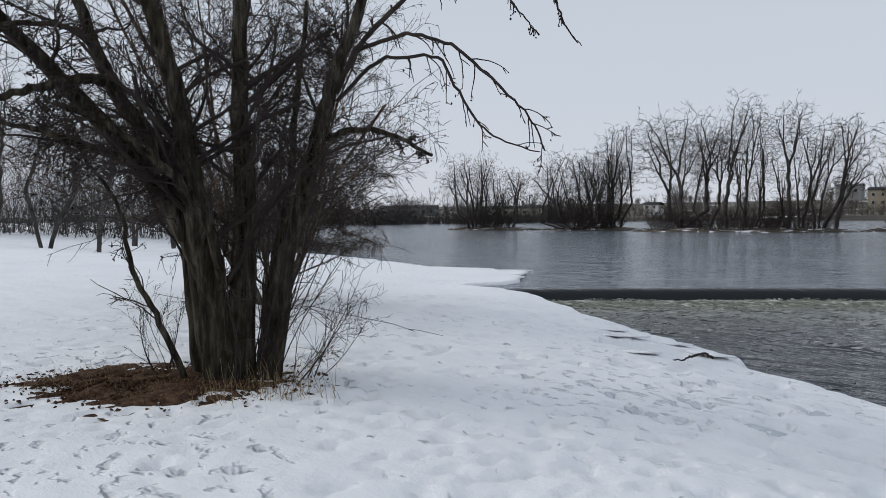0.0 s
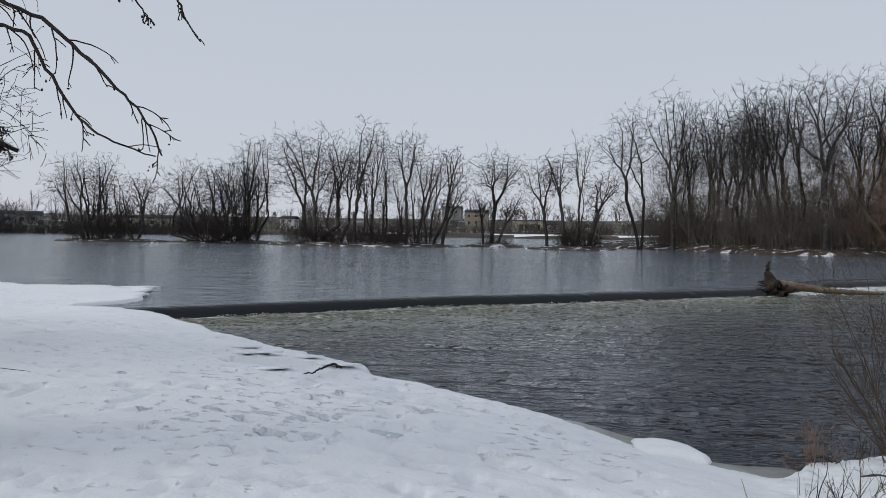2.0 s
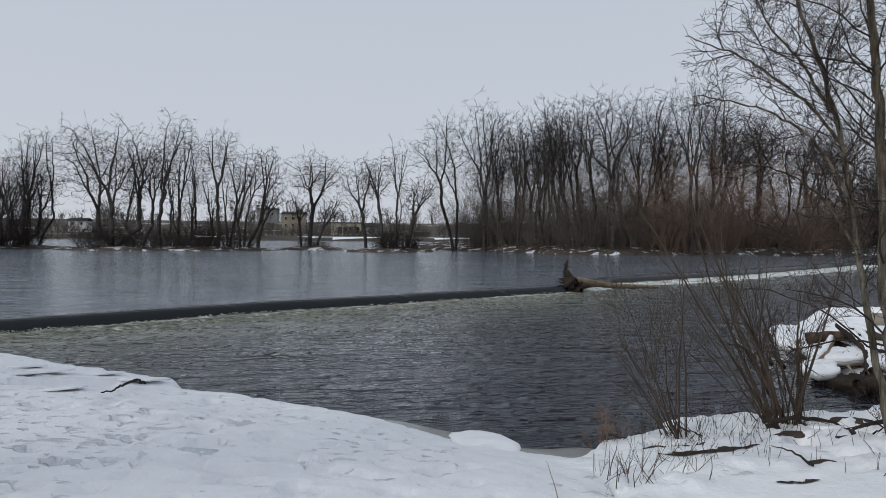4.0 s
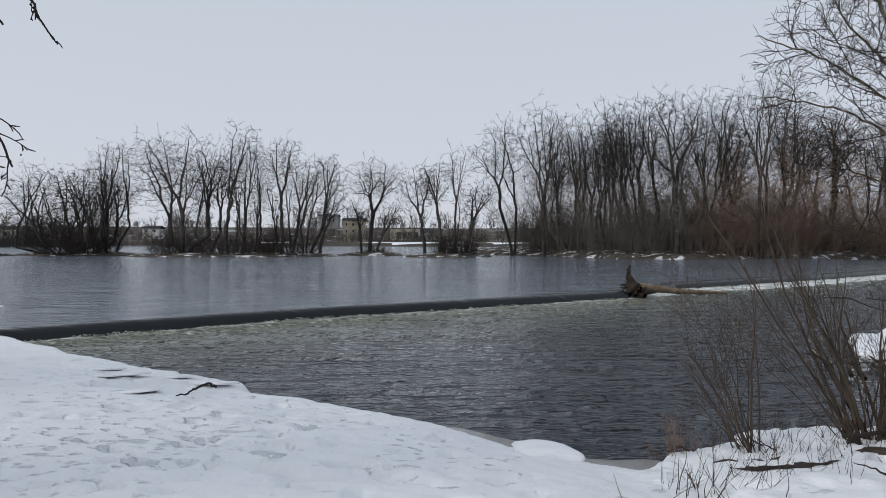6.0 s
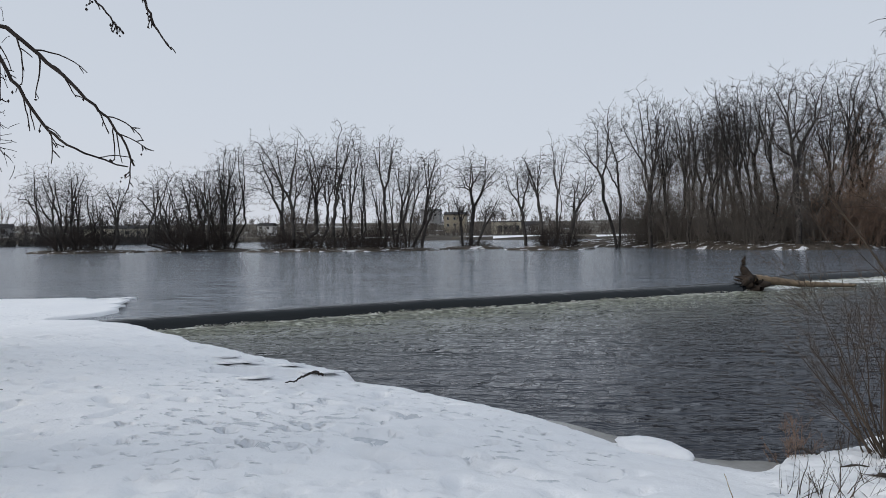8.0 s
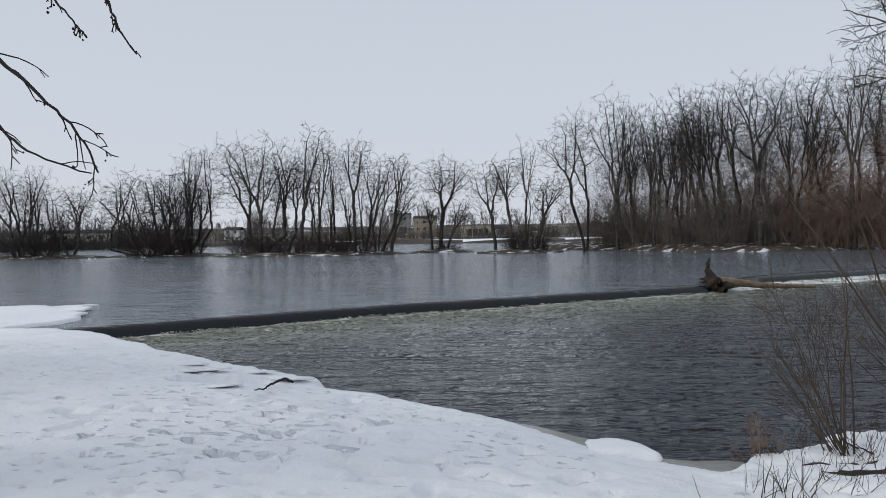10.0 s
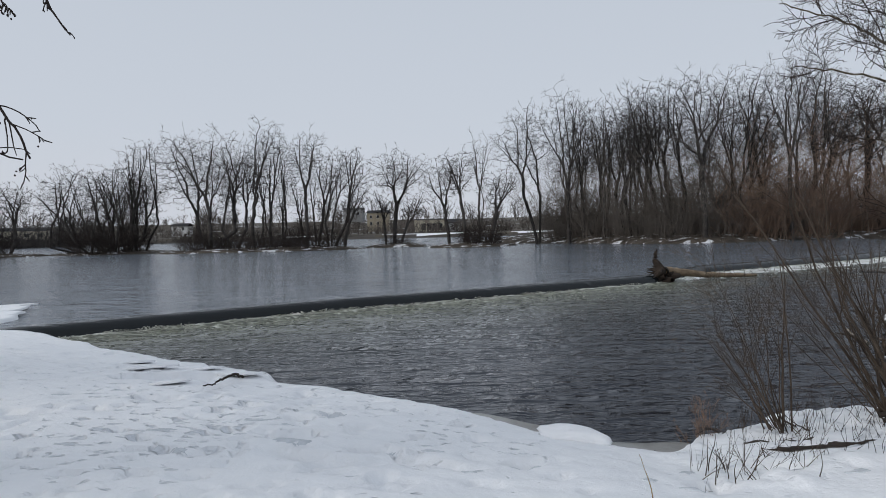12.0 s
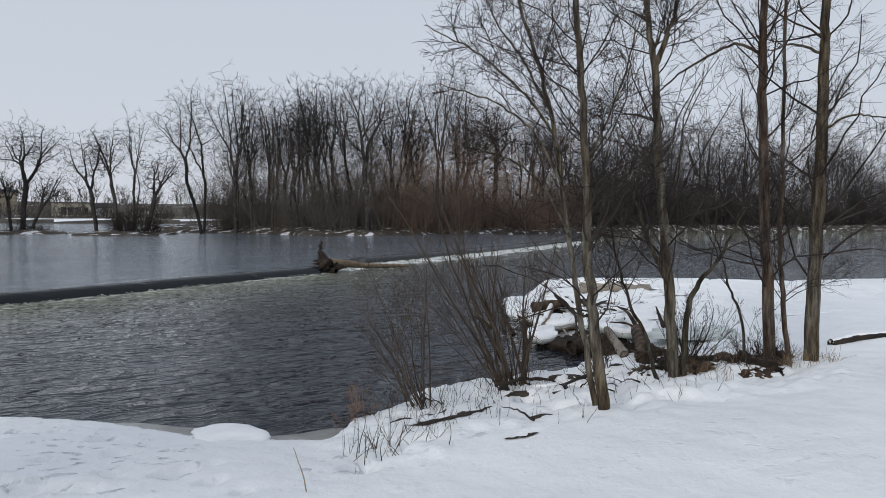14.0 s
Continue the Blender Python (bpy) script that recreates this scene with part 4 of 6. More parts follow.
def thicket(name, places, count, height, thick, mat, seed, label, droop=0.0):
    """A mass of thin upright stems that nobody could count."""
    w = Wood(seed)
    tall = 0.25 + 1.0 * w.rng.random(len(places)) ** 1.5
    odds = tall / tall.sum()
    for _ in range(count):
        n = w.rng.choice(len(places), p=odds)
        x, y, z, r = places[n]
        a, q = w.rng.uniform(0, 6.28), r * math.sqrt(w.rng.random())
        h = height * tall[n] * w.rng.uniform(0.35, 1.0) * (1.1 - 0.5 * (q / r) ** 2)
        d = (w.rng.normal(0, 0.3) + 0.35 * q / r * math.cos(a), w.rng.normal(0, 0.3) + 0.35 * q / r * math.sin(a), 1)
        pts = w.limb((x + q * math.cos(a), y + q * math.sin(a), z - 0.1), d, h, thick, thick * 0.35, 3, 0.22, droop, 3)
        for _ in range(8):
            k = w.rng.choice((1, 2, 2, 3, 3))
            w.limb(pts[k], (w.rng.normal(0, 0.7), w.rng.normal(0, 0.7), w.rng.uniform(0.1, 1.0)), h * w.rng.uniform(0.15, 0.4), thick * 0.5, thick * 0.3, 1, 0.1, 0.0, 3)
    ob = mesh_object(name, *w.mesh(0, 5), mat)
    return tagged(ob, label, "thicket", kind="stuff")


def arc(a0, a1, n, behind, r, seed, z=0.6):
    rng = np.random.default_rng(seed)
    out = []
    for a in np.linspace(a0, a1, n):
        q = front(a) + behind + rng.uniform(-1.5, 3)
        out.append((q * math.sin(radians(a)), q * math.cos(radians(a)), z, r * rng.uniform(0.5, 1.3)))
    return out


thicket("thicket", arc(11, 29, 50, 4.5, 2.6, 1), 1800, 10.5, 0.03, TWIG_BRUSH, 101, "grey-brown leafless undergrowth below the trees of the far bank")
thicket("thicket", arc(25, 40, 40, 3.5, 2.6, 2), 1700, 12.5, 0.03, TWIG_RED, 102, "red-brown leafless willow thicket on the far bank")
thicket("thicket", arc(15, 64, 80, 8.0, 2.8, 3), 1900, 12.0, 0.034, TWIG_BRUSH, 103, "grey-brown leafless undergrowth along the far bank")
thicket("thicket", arc(41, 68, 70, 9.0, 4.0, 4), 2500, 20.0, 0.075, TWIG_FAR, 104, "dense dark leafless wood on the far bank")
for x, y, r, h, n in ((-55, 80, 4.0, 6.5, 260), (-27, 79, 3.0, 3.0, 260), (-14, 78.5, 4.0, 3.0, 260), (-4, 83, 2.0, 2.2, 90), (-39.5, 81.5, 4.6, 8.0, 420), (-20, 79.5, 5.0, 2.2, 500), (6, 76, 2.5, 2.6, 260)):
    thicket("thicket", [(x, y, Z0, r)], n, h, 0.022, TWIG_DARK, 190 + int(x), "dense dark leafless brush on a river island")
thicket("thicket", [(x, 25.5 + 0.4 * max(0, -26 - x), 0.5, 1.6) for x in np.linspace(-27, -44, 14)], 900, 1.3, 0.010, TWIG_BUSH, 120, "brown low brush along the snowy upstream shore")

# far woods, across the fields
def far_woods(name, a0, a1, dist, depth, count, height, seed, label, mat=TWIG_HAZED):
    w = Wood(seed)
    for _ in range(count):
        a, r = radians(w.rng.uniform(a0, a1)), dist + w.rng.uniform(0, depth)
        x, y = r * math.sin(a), r * math.cos(a)
        z = land(x, y) if y > 60 else 1.0
        h = height * w.rng.uniform(0.25, 1.15)
        for _ in range(4):
            pts = w.limb((x + w.rng.normal(0, 1), y + w.rng.normal(0, 1), z - 0.5), (w.rng.normal(0, 0.25), w.rng.normal(0, 0.25), 1), h, dist * 0.00045, dist * 0.00025, 3, 0.12, 0.02, 3)
            for _ in range(7):
                w.limb(pts[w.rng.integers(1, 4)], (w.rng.normal(0, 0.7), w.rng.normal(0, 0.7), 0.7), h * 0.45, dist * 0.0003, dist * 0.00018, 1, 0.2, 0.02, 3)
    ob = mesh_object(name, *w.mesh(0, 5), mat)
    return tagged(ob, label, "woods", kind="stuff")


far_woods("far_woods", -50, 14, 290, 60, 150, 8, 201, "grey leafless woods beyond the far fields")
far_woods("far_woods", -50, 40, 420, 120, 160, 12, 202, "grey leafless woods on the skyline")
far_woods("far_woods", -62, 12, 184, 20, 330, 3.2, 203, "low leafless brush along the far river bank", TWIG_HAZED)
far_woods("far_woods", -55, 40, 215, 40, 240, 4.0, 206, "grey-brown scrub on the fields beyond the river", TWIG_BRUSH)
far_woods("far_woods", -62, -26, 178, 12, 330, 6.0, 205, "dark leafless brush on the far shore", TWIG_FAR)
far_woods("far_woods", -82, -50, 66, 26, 330, 8, 204, "dark leafless shrubs beyond the snowy field", TWIG_FAR)
for k, (az, r, h) in enumerate(((-70, 44, 10.4), (-73.5, 48, 12), (-66.5, 40, 9.6), (-64, 52, 11), (-61, 47, 10.4), (-76, 40, 9.6), (-58, 60, 10.4), (-55, 66, 9.6))):
    x, y = r * math.sin(radians(az)), r * math.cos(radians(az))
    ob, full = (front_row + inner)[k * 3 % 17]
    again(ob, x, y, land(x, y), az * 7, h / full, 1.1)

# ---- the large many-stemmed tree on the bank ----
NEAR = dict(slender=0.36, count=(19, 10, 7), first=(0.2, 0.12, 0.08), angle=(46, 45, 45), ratio=(0.34, 0.46, 0.42), segs=(7, 5, 3), wander=(0.15, 0.17, 0.2), lift=(0.02, -0.05, -0.07), thin=0.0036, bias=0.9)
HANG = dict(slender=0.7, count=(15, 1.6), first=(0.02, 0.2), angle=(38, 45), ratio=(0.17, 0.3), segs=(7, 3), wander=(0.12, 0.15), lift=(-0.16, -0.1), thin=0.0042, bias=1.0)


def seeds(w, count, size, parent, low=2):
    """Small dry clusters hanging on the twigs."""
    ends = [pts[-1 - (i % 2)] for pts, _, level, _ in w.tubes if level >= low and pts[-1][2] > 2.1 for i in range(2)]
    vs, fs = [], []
    for _ in range(count):
        c = ends[w.rng.integers(0, len(ends))] + w.rng.normal(0, 0.012, 3)
        b = len(vs)
        vs.extend((c + OCT * size * w.rng.uniform(0.5, 1.4, 3) - (0, 0, size)).tolist())
        fs.extend([tuple(b + i for i in f) for f in OCT_F])
    return tagged(mesh_object("seed_clusters", vs, fs, SEED, parent, "", False), "dark dry seed clusters on the twigs", kind="stuff")


big = empty("multi_stemmed_tree", 0, 0, 0, "large leafless many-stemmed tree with olive-grey bark on the snowy bank", "tree")
w = Wood(301)
STEMS = [
    (0.13, 0.05, [(-5.78, 3.45, 0.8), (-5.83, 3.38, 1.86), (-5.95, 3.2, 2.43), (-6.11, 2.95, 2.93), (-6.46, 2.41, 3.73), (-6.57, 1.87, 4.33), (-6.7, 1.3, 5.2)]),
    (0.12, 0.04, [(-5.82, 3.45, 0.8), (-5.98, 3.33, 2.31), (-6.19, 3.19, 3.06), (-6.3, 3.02, 3.4), (-6.54, 2.84, 3.83), (-6.68, 2.62, 4.63), (-6.9, 2.3, 6.0)]),
    (0.15, 0.05, [(-5.73, 3.53, 0.8), (-5.76, 3.45, 1.51), (-5.78, 3.29, 2.32), (-5.81, 3.22, 3.11), (-5.8, 3.06, 3.84), (-5.81, 2.86, 4.51), (-5.85, 2.5, 6.2)]),
    (0.145, 0.05, [(-5.67, 3.62, 0.8), (-5.63, 3.68, 2.13), (-5.62, 3.7, 2.93), (-5.63, 3.68, 3.52), (-5.62, 3.71, 4.68), (-5.6, 3.75, 6.8)]),
    (0.125, 0.04, [(-5.51, 3.87, 0.8), (-5.42, 4.01, 2.0), (-5.33, 4.15, 2.58), (-5.16, 4.23, 3.14), (-5.01, 4.26, 3.6), (-4.85, 4.34, 4.09), (-4.65, 4.46, 4.66), (-4.3, 4.6, 6.2)]),
    (0.09, 0.03, [(-6.04, 3.42, 0.8), (-6.16, 3.42, 1.74), (-6.28, 3.42, 2.3), (-6.5, 3.27, 2.84), (-7.0, 3.1, 3.9)]),
    (0.07, 0.025, [(-5.8, 3.97, 0.8), (-5.82, 4.12, 1.55), (-5.84, 4.27, 2.22), (-5.85, 4.45, 2.85), (-5.96, 4.65, 3.7), (-6.0, 4.9, 5.0)]),
    (0.035, 0.012, [(-5.95, 3.19, 0.9), (-5.97, 2.97, 1.49), (-6.01, 2.74, 2.03), (-5.95, 2.6, 2.6), (-6.1, 2.3, 3.2)]),
]
for k, (r0, r1, pts) in enumerate(STEMS):
    line = w.along(pts, r0, r1, 0, 6, 0.008)
    mesh_object("trunk", *w.mesh(0, 0, w.group), BARK_OLIVE, big)
    w.sprout(line, r0 * 0.7, r1, 0, dict(NEAR, count=(12, 10, 7) if k < 2 else (25, 10, 7) if k < 4 else (10, 10, 7) if k < 7 else (8, 4, 2), ratio=(0.34 if k < 2 else 0.15 if k == 4 else 0.25, 0.46, 0.42)))
BOUGHS = [
    (0.055, 0.02, [(-6.34, 2.78, 3.81), (-6.2, 2.44, 3.76), (-6.17, 2.13, 3.65), (-6.19, 1.72, 3.49), (-6.3, 1.2, 3.3)]),
    (0.045, 0.015, [(-6.03, 3.08, 2.82), (-6.08, 2.63, 3.09), (-6.08, 2.26, 3.17), (-6.04, 1.95, 3.26), (-6.0, 1.5, 3.28)]),
    (0.045, 0.015, [(-6.38, 2.89, 3.66), (-6.33, 2.61, 4.09), (-6.28, 2.32, 4.21), (-6.38, 1.6, 4.1)]),
    (0.055, 0.03, [(-5.62, 3.42, 1.8), (-5.5, 3.25, 2.32), (-5.54, 3.08, 2.69), (-5.7, 2.85, 3.01), (-5.92, 2.5, 3.33), (-6.02, 2.17, 3.47)]),
    (0.04, 0.018, [(-5.17, 4.39, 3.31), (-4.84, 4.53, 3.38), (-4.55, 4.8, 3.31), (-4.34, 5.12, 3.12)]),
]
for r0, r1, pts in BOUGHS:
    line = w.along(pts, r0, r1, 0, 6, 0.008)
    mesh_object("limb", *w.mesh(0, 0, w.group), BARK_OLIVE, big)
    w.sprout(line, r0 * 0.7, r1, 0, dict(NEAR, count=(9, 9, 6), ratio=(0.34 if pts[-1][1] < 4 else 0.2, 0.46, 0.42)))
# arching limbs with hanging ends
ARCHES = [
    (0.023, 0.006, [(-4.9, 4.32, 3.73), (-4.5, 4.19, 4.03), (-4.04, 4.14, 4.07), (-3.65, 4.05, 4.03), (-3.25, 4.05, 3.87), (-2.98, 4.06, 3.65), (-2.71, 4.06, 3.4), (-2.56, 4.14, 3.2), (-2.45, 4.17, 2.97)]),
    (0.020, 0.005, [(-4.9, 4.31, 3.65), (-4.33, 4.29, 3.94), (-3.96, 4.25, 3.92), (-3.52, 4.21, 3.84), (-3.28, 4.14, 3.56), (-3.04, 4.09, 3.26), (-2.79, 4.05, 3.07), (-2.55, 4.24, 2.97)]),
    (0.031, 0.012, [(-4.86, 4.38, 3.93), (-4.32, 4.08, 4.07), (-3.71, 3.81, 4.15), (-3.19, 3.7, 4.26), (-2.63, 3.79, 4.24)]),
    (0.014, 0.0045, [(-2.63, 3.79, 4.24), (-2.42, 4.07, 4.23), (-2.34, 4.13, 4.06), (-2.3, 4.17, 3.9), (-2.22, 4.24, 3.75)]),
    (0.011, 0.0037, [(-2.63, 3.79, 4.24), (-2.56, 3.85, 4.05), (-2.49, 3.9, 3.93), (-2.39, 3.97, 3.78)]),
]
for r0, r1, pts in ARCHES:
    line = w.along(pts, r0, r1, 1, 5, 0.005)
    g = w.group
    w.sprout(line[len(line) // 4:], r0 * 0.45, r1, 0, HANG, False)
    mesh_object("limb", *w.mesh(1, 5, g), TWIG_DARK, big, "arching limb with hanging dark twigs")
    w.forget(g)
for g in w.groups(1):
    if g > 0:
        mesh_object("limb", *w.mesh(1, 5, g), TWIG_DARK, big)
for _ in range(34):
    a, q = w.rng.uniform(-0.6, 3.0), w.rng.uniform(0.2, 0.5)
    p = (-5.75 + q * math.cos(a), 3.6 + q * math.sin(a), 0.9)
    w.group += 1
    pts = w.limb(p, (0.35 * math.cos(a), 0.35 * math.sin(a), 1), w.rng.uniform(1.2, 3.2), 0.007, 0.003, 7, 0.1, 0.05, 3)
    w.sprout(pts, 0.007, 0.003, 1, dict(NEAR, count=(0, 4, 2)))
    mesh_object("shoot", *w.mesh(0, 5, w.group), TWIG_DARK, big)
seeds(w, 4200, 0.0105, big)

# small tree with seed clusters behind it, over the shore
w = Wood(302)
bx, by = -10.5, 7.6
crab = empty("small_tree", 0, 0, 0, "small dense leafless tree with drooping twigs and seed clusters", "tree")
FINE = dict(slender=0.45, count=(13, 9, 7), first=(0.15, 0.1, 0.08), angle=(48, 45, 45), ratio=(0.5, 0.45, 0.42), segs=(7, 5, 3), wander=(0.13, 0.16, 0.2), lift=(0.02, -0.04, -0.05), thin=0.0052, bias=0.9)
for s in range(13):
    a = s * 0.485 + 0.3
    pts = w.limb((bx + 0.2 * math.cos(a), by + 0.2 * math.sin(a), 0.7), (0.55 * math.cos(a), 0.55 * math.sin(a), 1), w.rng.uniform(6.5, 9.8) * (1 - 0.5 * max(0.0, math.cos(a - 0.94))), 0.05, 0.01, 9, 0.09, 0.015, 0)
    w.sprout(pts, 0.04, 0.01, 0, FINE)
for s in range(7):
    a = -0.5 + s * 0.28
    pts = w.limb((bx + 0.3 * math.cos(a), by + 0.3 * math.sin(a), w.rng.uniform(2.0, 3.6)), (math.cos(a), math.sin(a), 0.35), w.rng.uniform(1.6, 2.8), 0.03, 0.008, 9, 0.1, -0.05, 0)
    w.sprout(pts, 0.03, 0.008, 0, dict(FINE, count=(9, 6, 5), lift=(0.0, -0.01, -0.01)))
for k, (line, rad, level, g) in enumerate(w.tubes):
    if level == 0:
        n = max(3, int((line[:, 0] < -0.95 * line[:, 1]).sum()))
        w.tubes[k] = (line[:n], rad[:n], level, g)
w.tubes = [t for t in w.tubes if t[2] == 0 or (t[0][:, 0] < -(0.78 + 0.3 * w.rng.random() ** 2) * t[0][:, 1]).all()]
mesh_object("trunk", *w.mesh(0, 1), BARK, crab)
mesh_object("crown", *w.mesh(2, 5), TWIG_DARK, crab)
seeds(w, 3200, 0.013, crab)

# bare patch of dead leaves and grass at the foot of the tree
th = np.linspace(0, 2 * np.pi, 96, endpoint=False)
vs = []
for r in np.linspace(0, 1, 22):
    k = 1 + 0.45 * fbm(np.cos(th) * 3.0, np.sin(th) * 3.0, 1.0, 5, 7) + 0.25 * fbm(np.cos(th) * 14, np.sin(th) * 14, 1.0, 3, 8)
    u, v = 1.65 * r * k * np.cos(th), 1.2 * r * k * np.sin(th)
    x, y = -6.15 + u * 0.66 - v * 0.58, 2.98 + u * 0.63 + v * 0.70
    z, _ = ground_height(x, y)
    vs.append(np.stack([x, y, z + 0.035 - 0.075 * r**2 + 0.05 * fbm(x, y, 5.5, 4, 9)], 1))
v = np.concatenate(vs)
i = np.arange(len(v)).reshape(22, 96)
j = np.roll(i, -1, 1)
patch = mesh_object("leaf_litter", v, np.stack([i[:-1], i[1:], j[1:], j[:-1]], -1).reshape(-1, 4), LITTER)
tagged(patch, "bare patch of brown dead leaves and grass", "leaf litter", kind="stuff")


def tufts(name, places, count, height, thick, mat, seed, label, fan=0.5, cat="grass"):
    """Thin blades or twigs, past counting."""
    w = Wood(seed)
    for _ in range(count):
        x, y, r = places[w.rng.integers(0, len(places))]
        a, q = w.rng.uniform(0, 6.28), r * math.sqrt(w.rng.random())
        px, py = x + q * math.cos(a), y + q * math.sin(a)
        w.limb((px, py, land_at(px, py) - 0.02), (w.rng.normal(0, fan), w.rng.normal(0, fan), 1), height * w.rng.uniform(0.4, 1.2), thick, thick * 0.4, 3, 0.15, 0.0, 4)
    return tagged(mesh_object(name, *w.mesh(0, 5), mat), label, cat, kind="stuff")


def land_at(x, y):
    """The snow's height with its relief, from the sheet itself."""
    i = int(np.clip(np.searchsorted(gx, x), 1, len(gx) - 1))
    j = int(np.clip(np.searchsorted(gy, y), 1, len(gy) - 1))
    s, t = (x - gx[i - 1]) / (gx[i] - gx[i - 1]), (y - gy[j - 1]) / (gy[j] - gy[j - 1])
    return float((Z[j - 1, i - 1] * (1 - s) + Z[j - 1, i] * s) * (1 - t) + (Z[j, i - 1] * (1 - s) + Z[j, i] * s) * t)


# dark strips on the snow: bare mud, with the gaps' shade in its colour
for gap in HOLLOWS:
    gap = np.array(gap)
    run = np.concatenate([[0], np.cumsum(np.hypot(*np.diff(gap, axis=0).T))])
    u = np.linspace(0, run[-1], int(run[-1] / 0.012))
    mx, my = np.interp(u, run, gap[:, 0]), np.interp(u, run, gap[:, 1])
    taper = np.minimum(1, np.sin(np.pi * np.clip(u / run[-1], 0.02, 0.98)) * 1.6)
    near_edge = -taper * (0.05 + 0.05 * fbm(mx, my, 5.0, 3, 82) + 0.02 * fbm(mx, my, 22.0, 2, 83))
    far_edge = taper * np.clip(0.09 + 0.16 * fbm(mx, my, 4.0, 3, 84) + 0.05 * fbm(mx, my, 18.0, 2, 85), -0.02, 0.3)
    k = np.linspace(0, 1, 9)[:, None]
    vx, vy = np.repeat(mx[None, :], 9, 0), my + near_edge + (np.maximum(far_edge, near_edge) - near_edge) * k
    vz = np.array([[land_at(a, b) for a, b in zip(p, q)] for p, q in zip(vx, vy)]) + 0.008 + 0.02 * np.abs(fbm(vx, vy, 14.0, 3, 86)) * np.sin(np.pi * k)
    mud = mesh_object("bare_mud", np.stack([vx.ravel(), vy.ravel(), vz.ravel()], 1), grid_faces(len(u), 9), ROOTS)
    tagged(mud, "strip of dark wet mud, roots and painted gap shade in the snow", "mud", kind="stuff")

lv, lf = [], []
rng = np.random.default_rng(66)
for _ in range(4200):
    a, q = rng.uniform(0, 6.28), min(abs(rng.normal(0, 0.55)), 1.35)
    u, v = 1.3 * q * math.cos(a), 0.75 * q * math.sin(a)
    x, y = -6.1 + u * 0.68 - v * 0.58, 3.0 + u * 0.65 + v * 0.70
    spin, s = Matrix.Rotation(rng.uniform(0, 6.28), 3, "Z") @ Matrix.Rotation(rng.normal(0, 0.5), 3, "X"), rng.uniform(0.012, 0.035)
    b = len(lv)
    lv.extend([tuple(spin @ Vector((p[0] * s, p[1] * s * 0.6, p[2] * s * 0.15)) + Vector((x, y, land_at(x, y) + 0.03 - 0.03 * q + rng.uniform(0, 0.03)))) for p in OCT])
    lf.extend([tuple(b + i for i in f) for f in OCT_F])
tagged(mesh_object("dead_leaves", lv, lf, LITTER, None, "", False), "scattered brown dead leaves round the tree", "leaves", kind="stuff")
tufts("dead_grass", [(-6.3, 2.9, 0.7), (-5.9, 3.1, 0.6), (-6.8, 2.5, 0.5), (-5.3, 3.5, 0.5), (-5.6, 3.2, 0.6)], 1000, 0.14, 0.003, STRAW, 311, "short dry brown grass round the tree", 0.9)
tufts("dead_grass", [(-4.9, 3.6, 0.35), (-5.1, 3.3, 0.4), (-4.6, 3.7, 0.3)], 70, 0.35, 0.003, STRAW, 312, "thin dry stalks sticking out of the snow", 0.3)


def shrub(name, x, y, stems, height, spread, thick, seed, mat, label, lean=(0, 0), spec=None, group="", foot=0.16):
    """A clump of thin leafless stems from one foot."""
    w = Wood(seed)
    spec = spec or dict(count=(6, 4), first=(0.25, 0.15), angle=(27, 34), ratio=(0.42, 0.45), segs=(5, 3), wander=(0.07, 0.1), lift=(0.04, 0.02), thin=0.002, bias=0.9)
    ob = empty(name, 0, 0, 0, label, "shrub", group)
    for _ in range(stems):
        a, q = w.rng.uniform(0, 6.28), foot * math.sqrt(w.rng.random())
        d = (lean[0] + w.rng.normal(0, spread), lean[1] + w.rng.normal(0, spread), 1)
        px, py = x + q * math.cos(a), y + q * math.sin(a)
        r = thick * w.rng.choice((0.5, 0.7, 0.9, 1.2, 1.7))
        w.tubes = []
        pts = w.limb((px, py, land_at(px, py) - 0.08), d, height * w.rng.uniform(0.4, 1.1), r, r * 0.25, 8, 0.075, 0.015, 1)
        w.sprout(pts, r * 0.8, r * 0.25, 0, spec)
        mesh_object("stem", *w.mesh(1, 5), mat, ob)
    return ob


shrub("shrub", -5.15, 3.95, 11, 1.35, 0.4, 0.0045, 321, TWIG_DARK, "low fan of thin bare twigs beside the tree", (0.4, 0.45), dict(count=(8, 5), first=(0.2, 0.15), angle=(42, 42), ratio=(0.4, 0.4), segs=(5, 3), wander=(0.12, 0.14), lift=(0.0, 0.0), thin=0.002, bias=0.9))
shrub("shrub", -6.45, 3.3, 7, 1.4, 0.4, 0.006, 322, TWIG_DARK, "thin bare shoots beside the large tree", (-0.25, -0.1))

# ---- trees on the right-hand bank ----
SLIM = dict(slender=0.24, count=(24, 8, 5), first=(0.16, 0.12, 0.1), angle=(50, 42, 42), ratio=(0.22, 0.48, 0.5), segs=(7, 5, 3), wander=(0.19, 0.2, 0.2), lift=(0.06, 0.03, 0.01), thin=0.0023, bias=1.0)
CROOK = dict(slender=0.5, count=(7, 5, 3), first=(0.3, 0.2, 0.1), angle=(45, 45, 45), ratio=(0.4, 0.45, 0.42), segs=(6, 4, 3), wander=(0.18, 0.2, 0.2), lift=(0.05, 0.03, 0.0), thin=0.003, bias=0.9)

SPRAY = dict(CROOK, slender=0.6, count=(11, 7, 4), first=(0.15, 0.15, 0.1), ratio=(0.42, 0.5, 0.5), wander=(0.18, 0.2, 0.2), thin=0.0026)


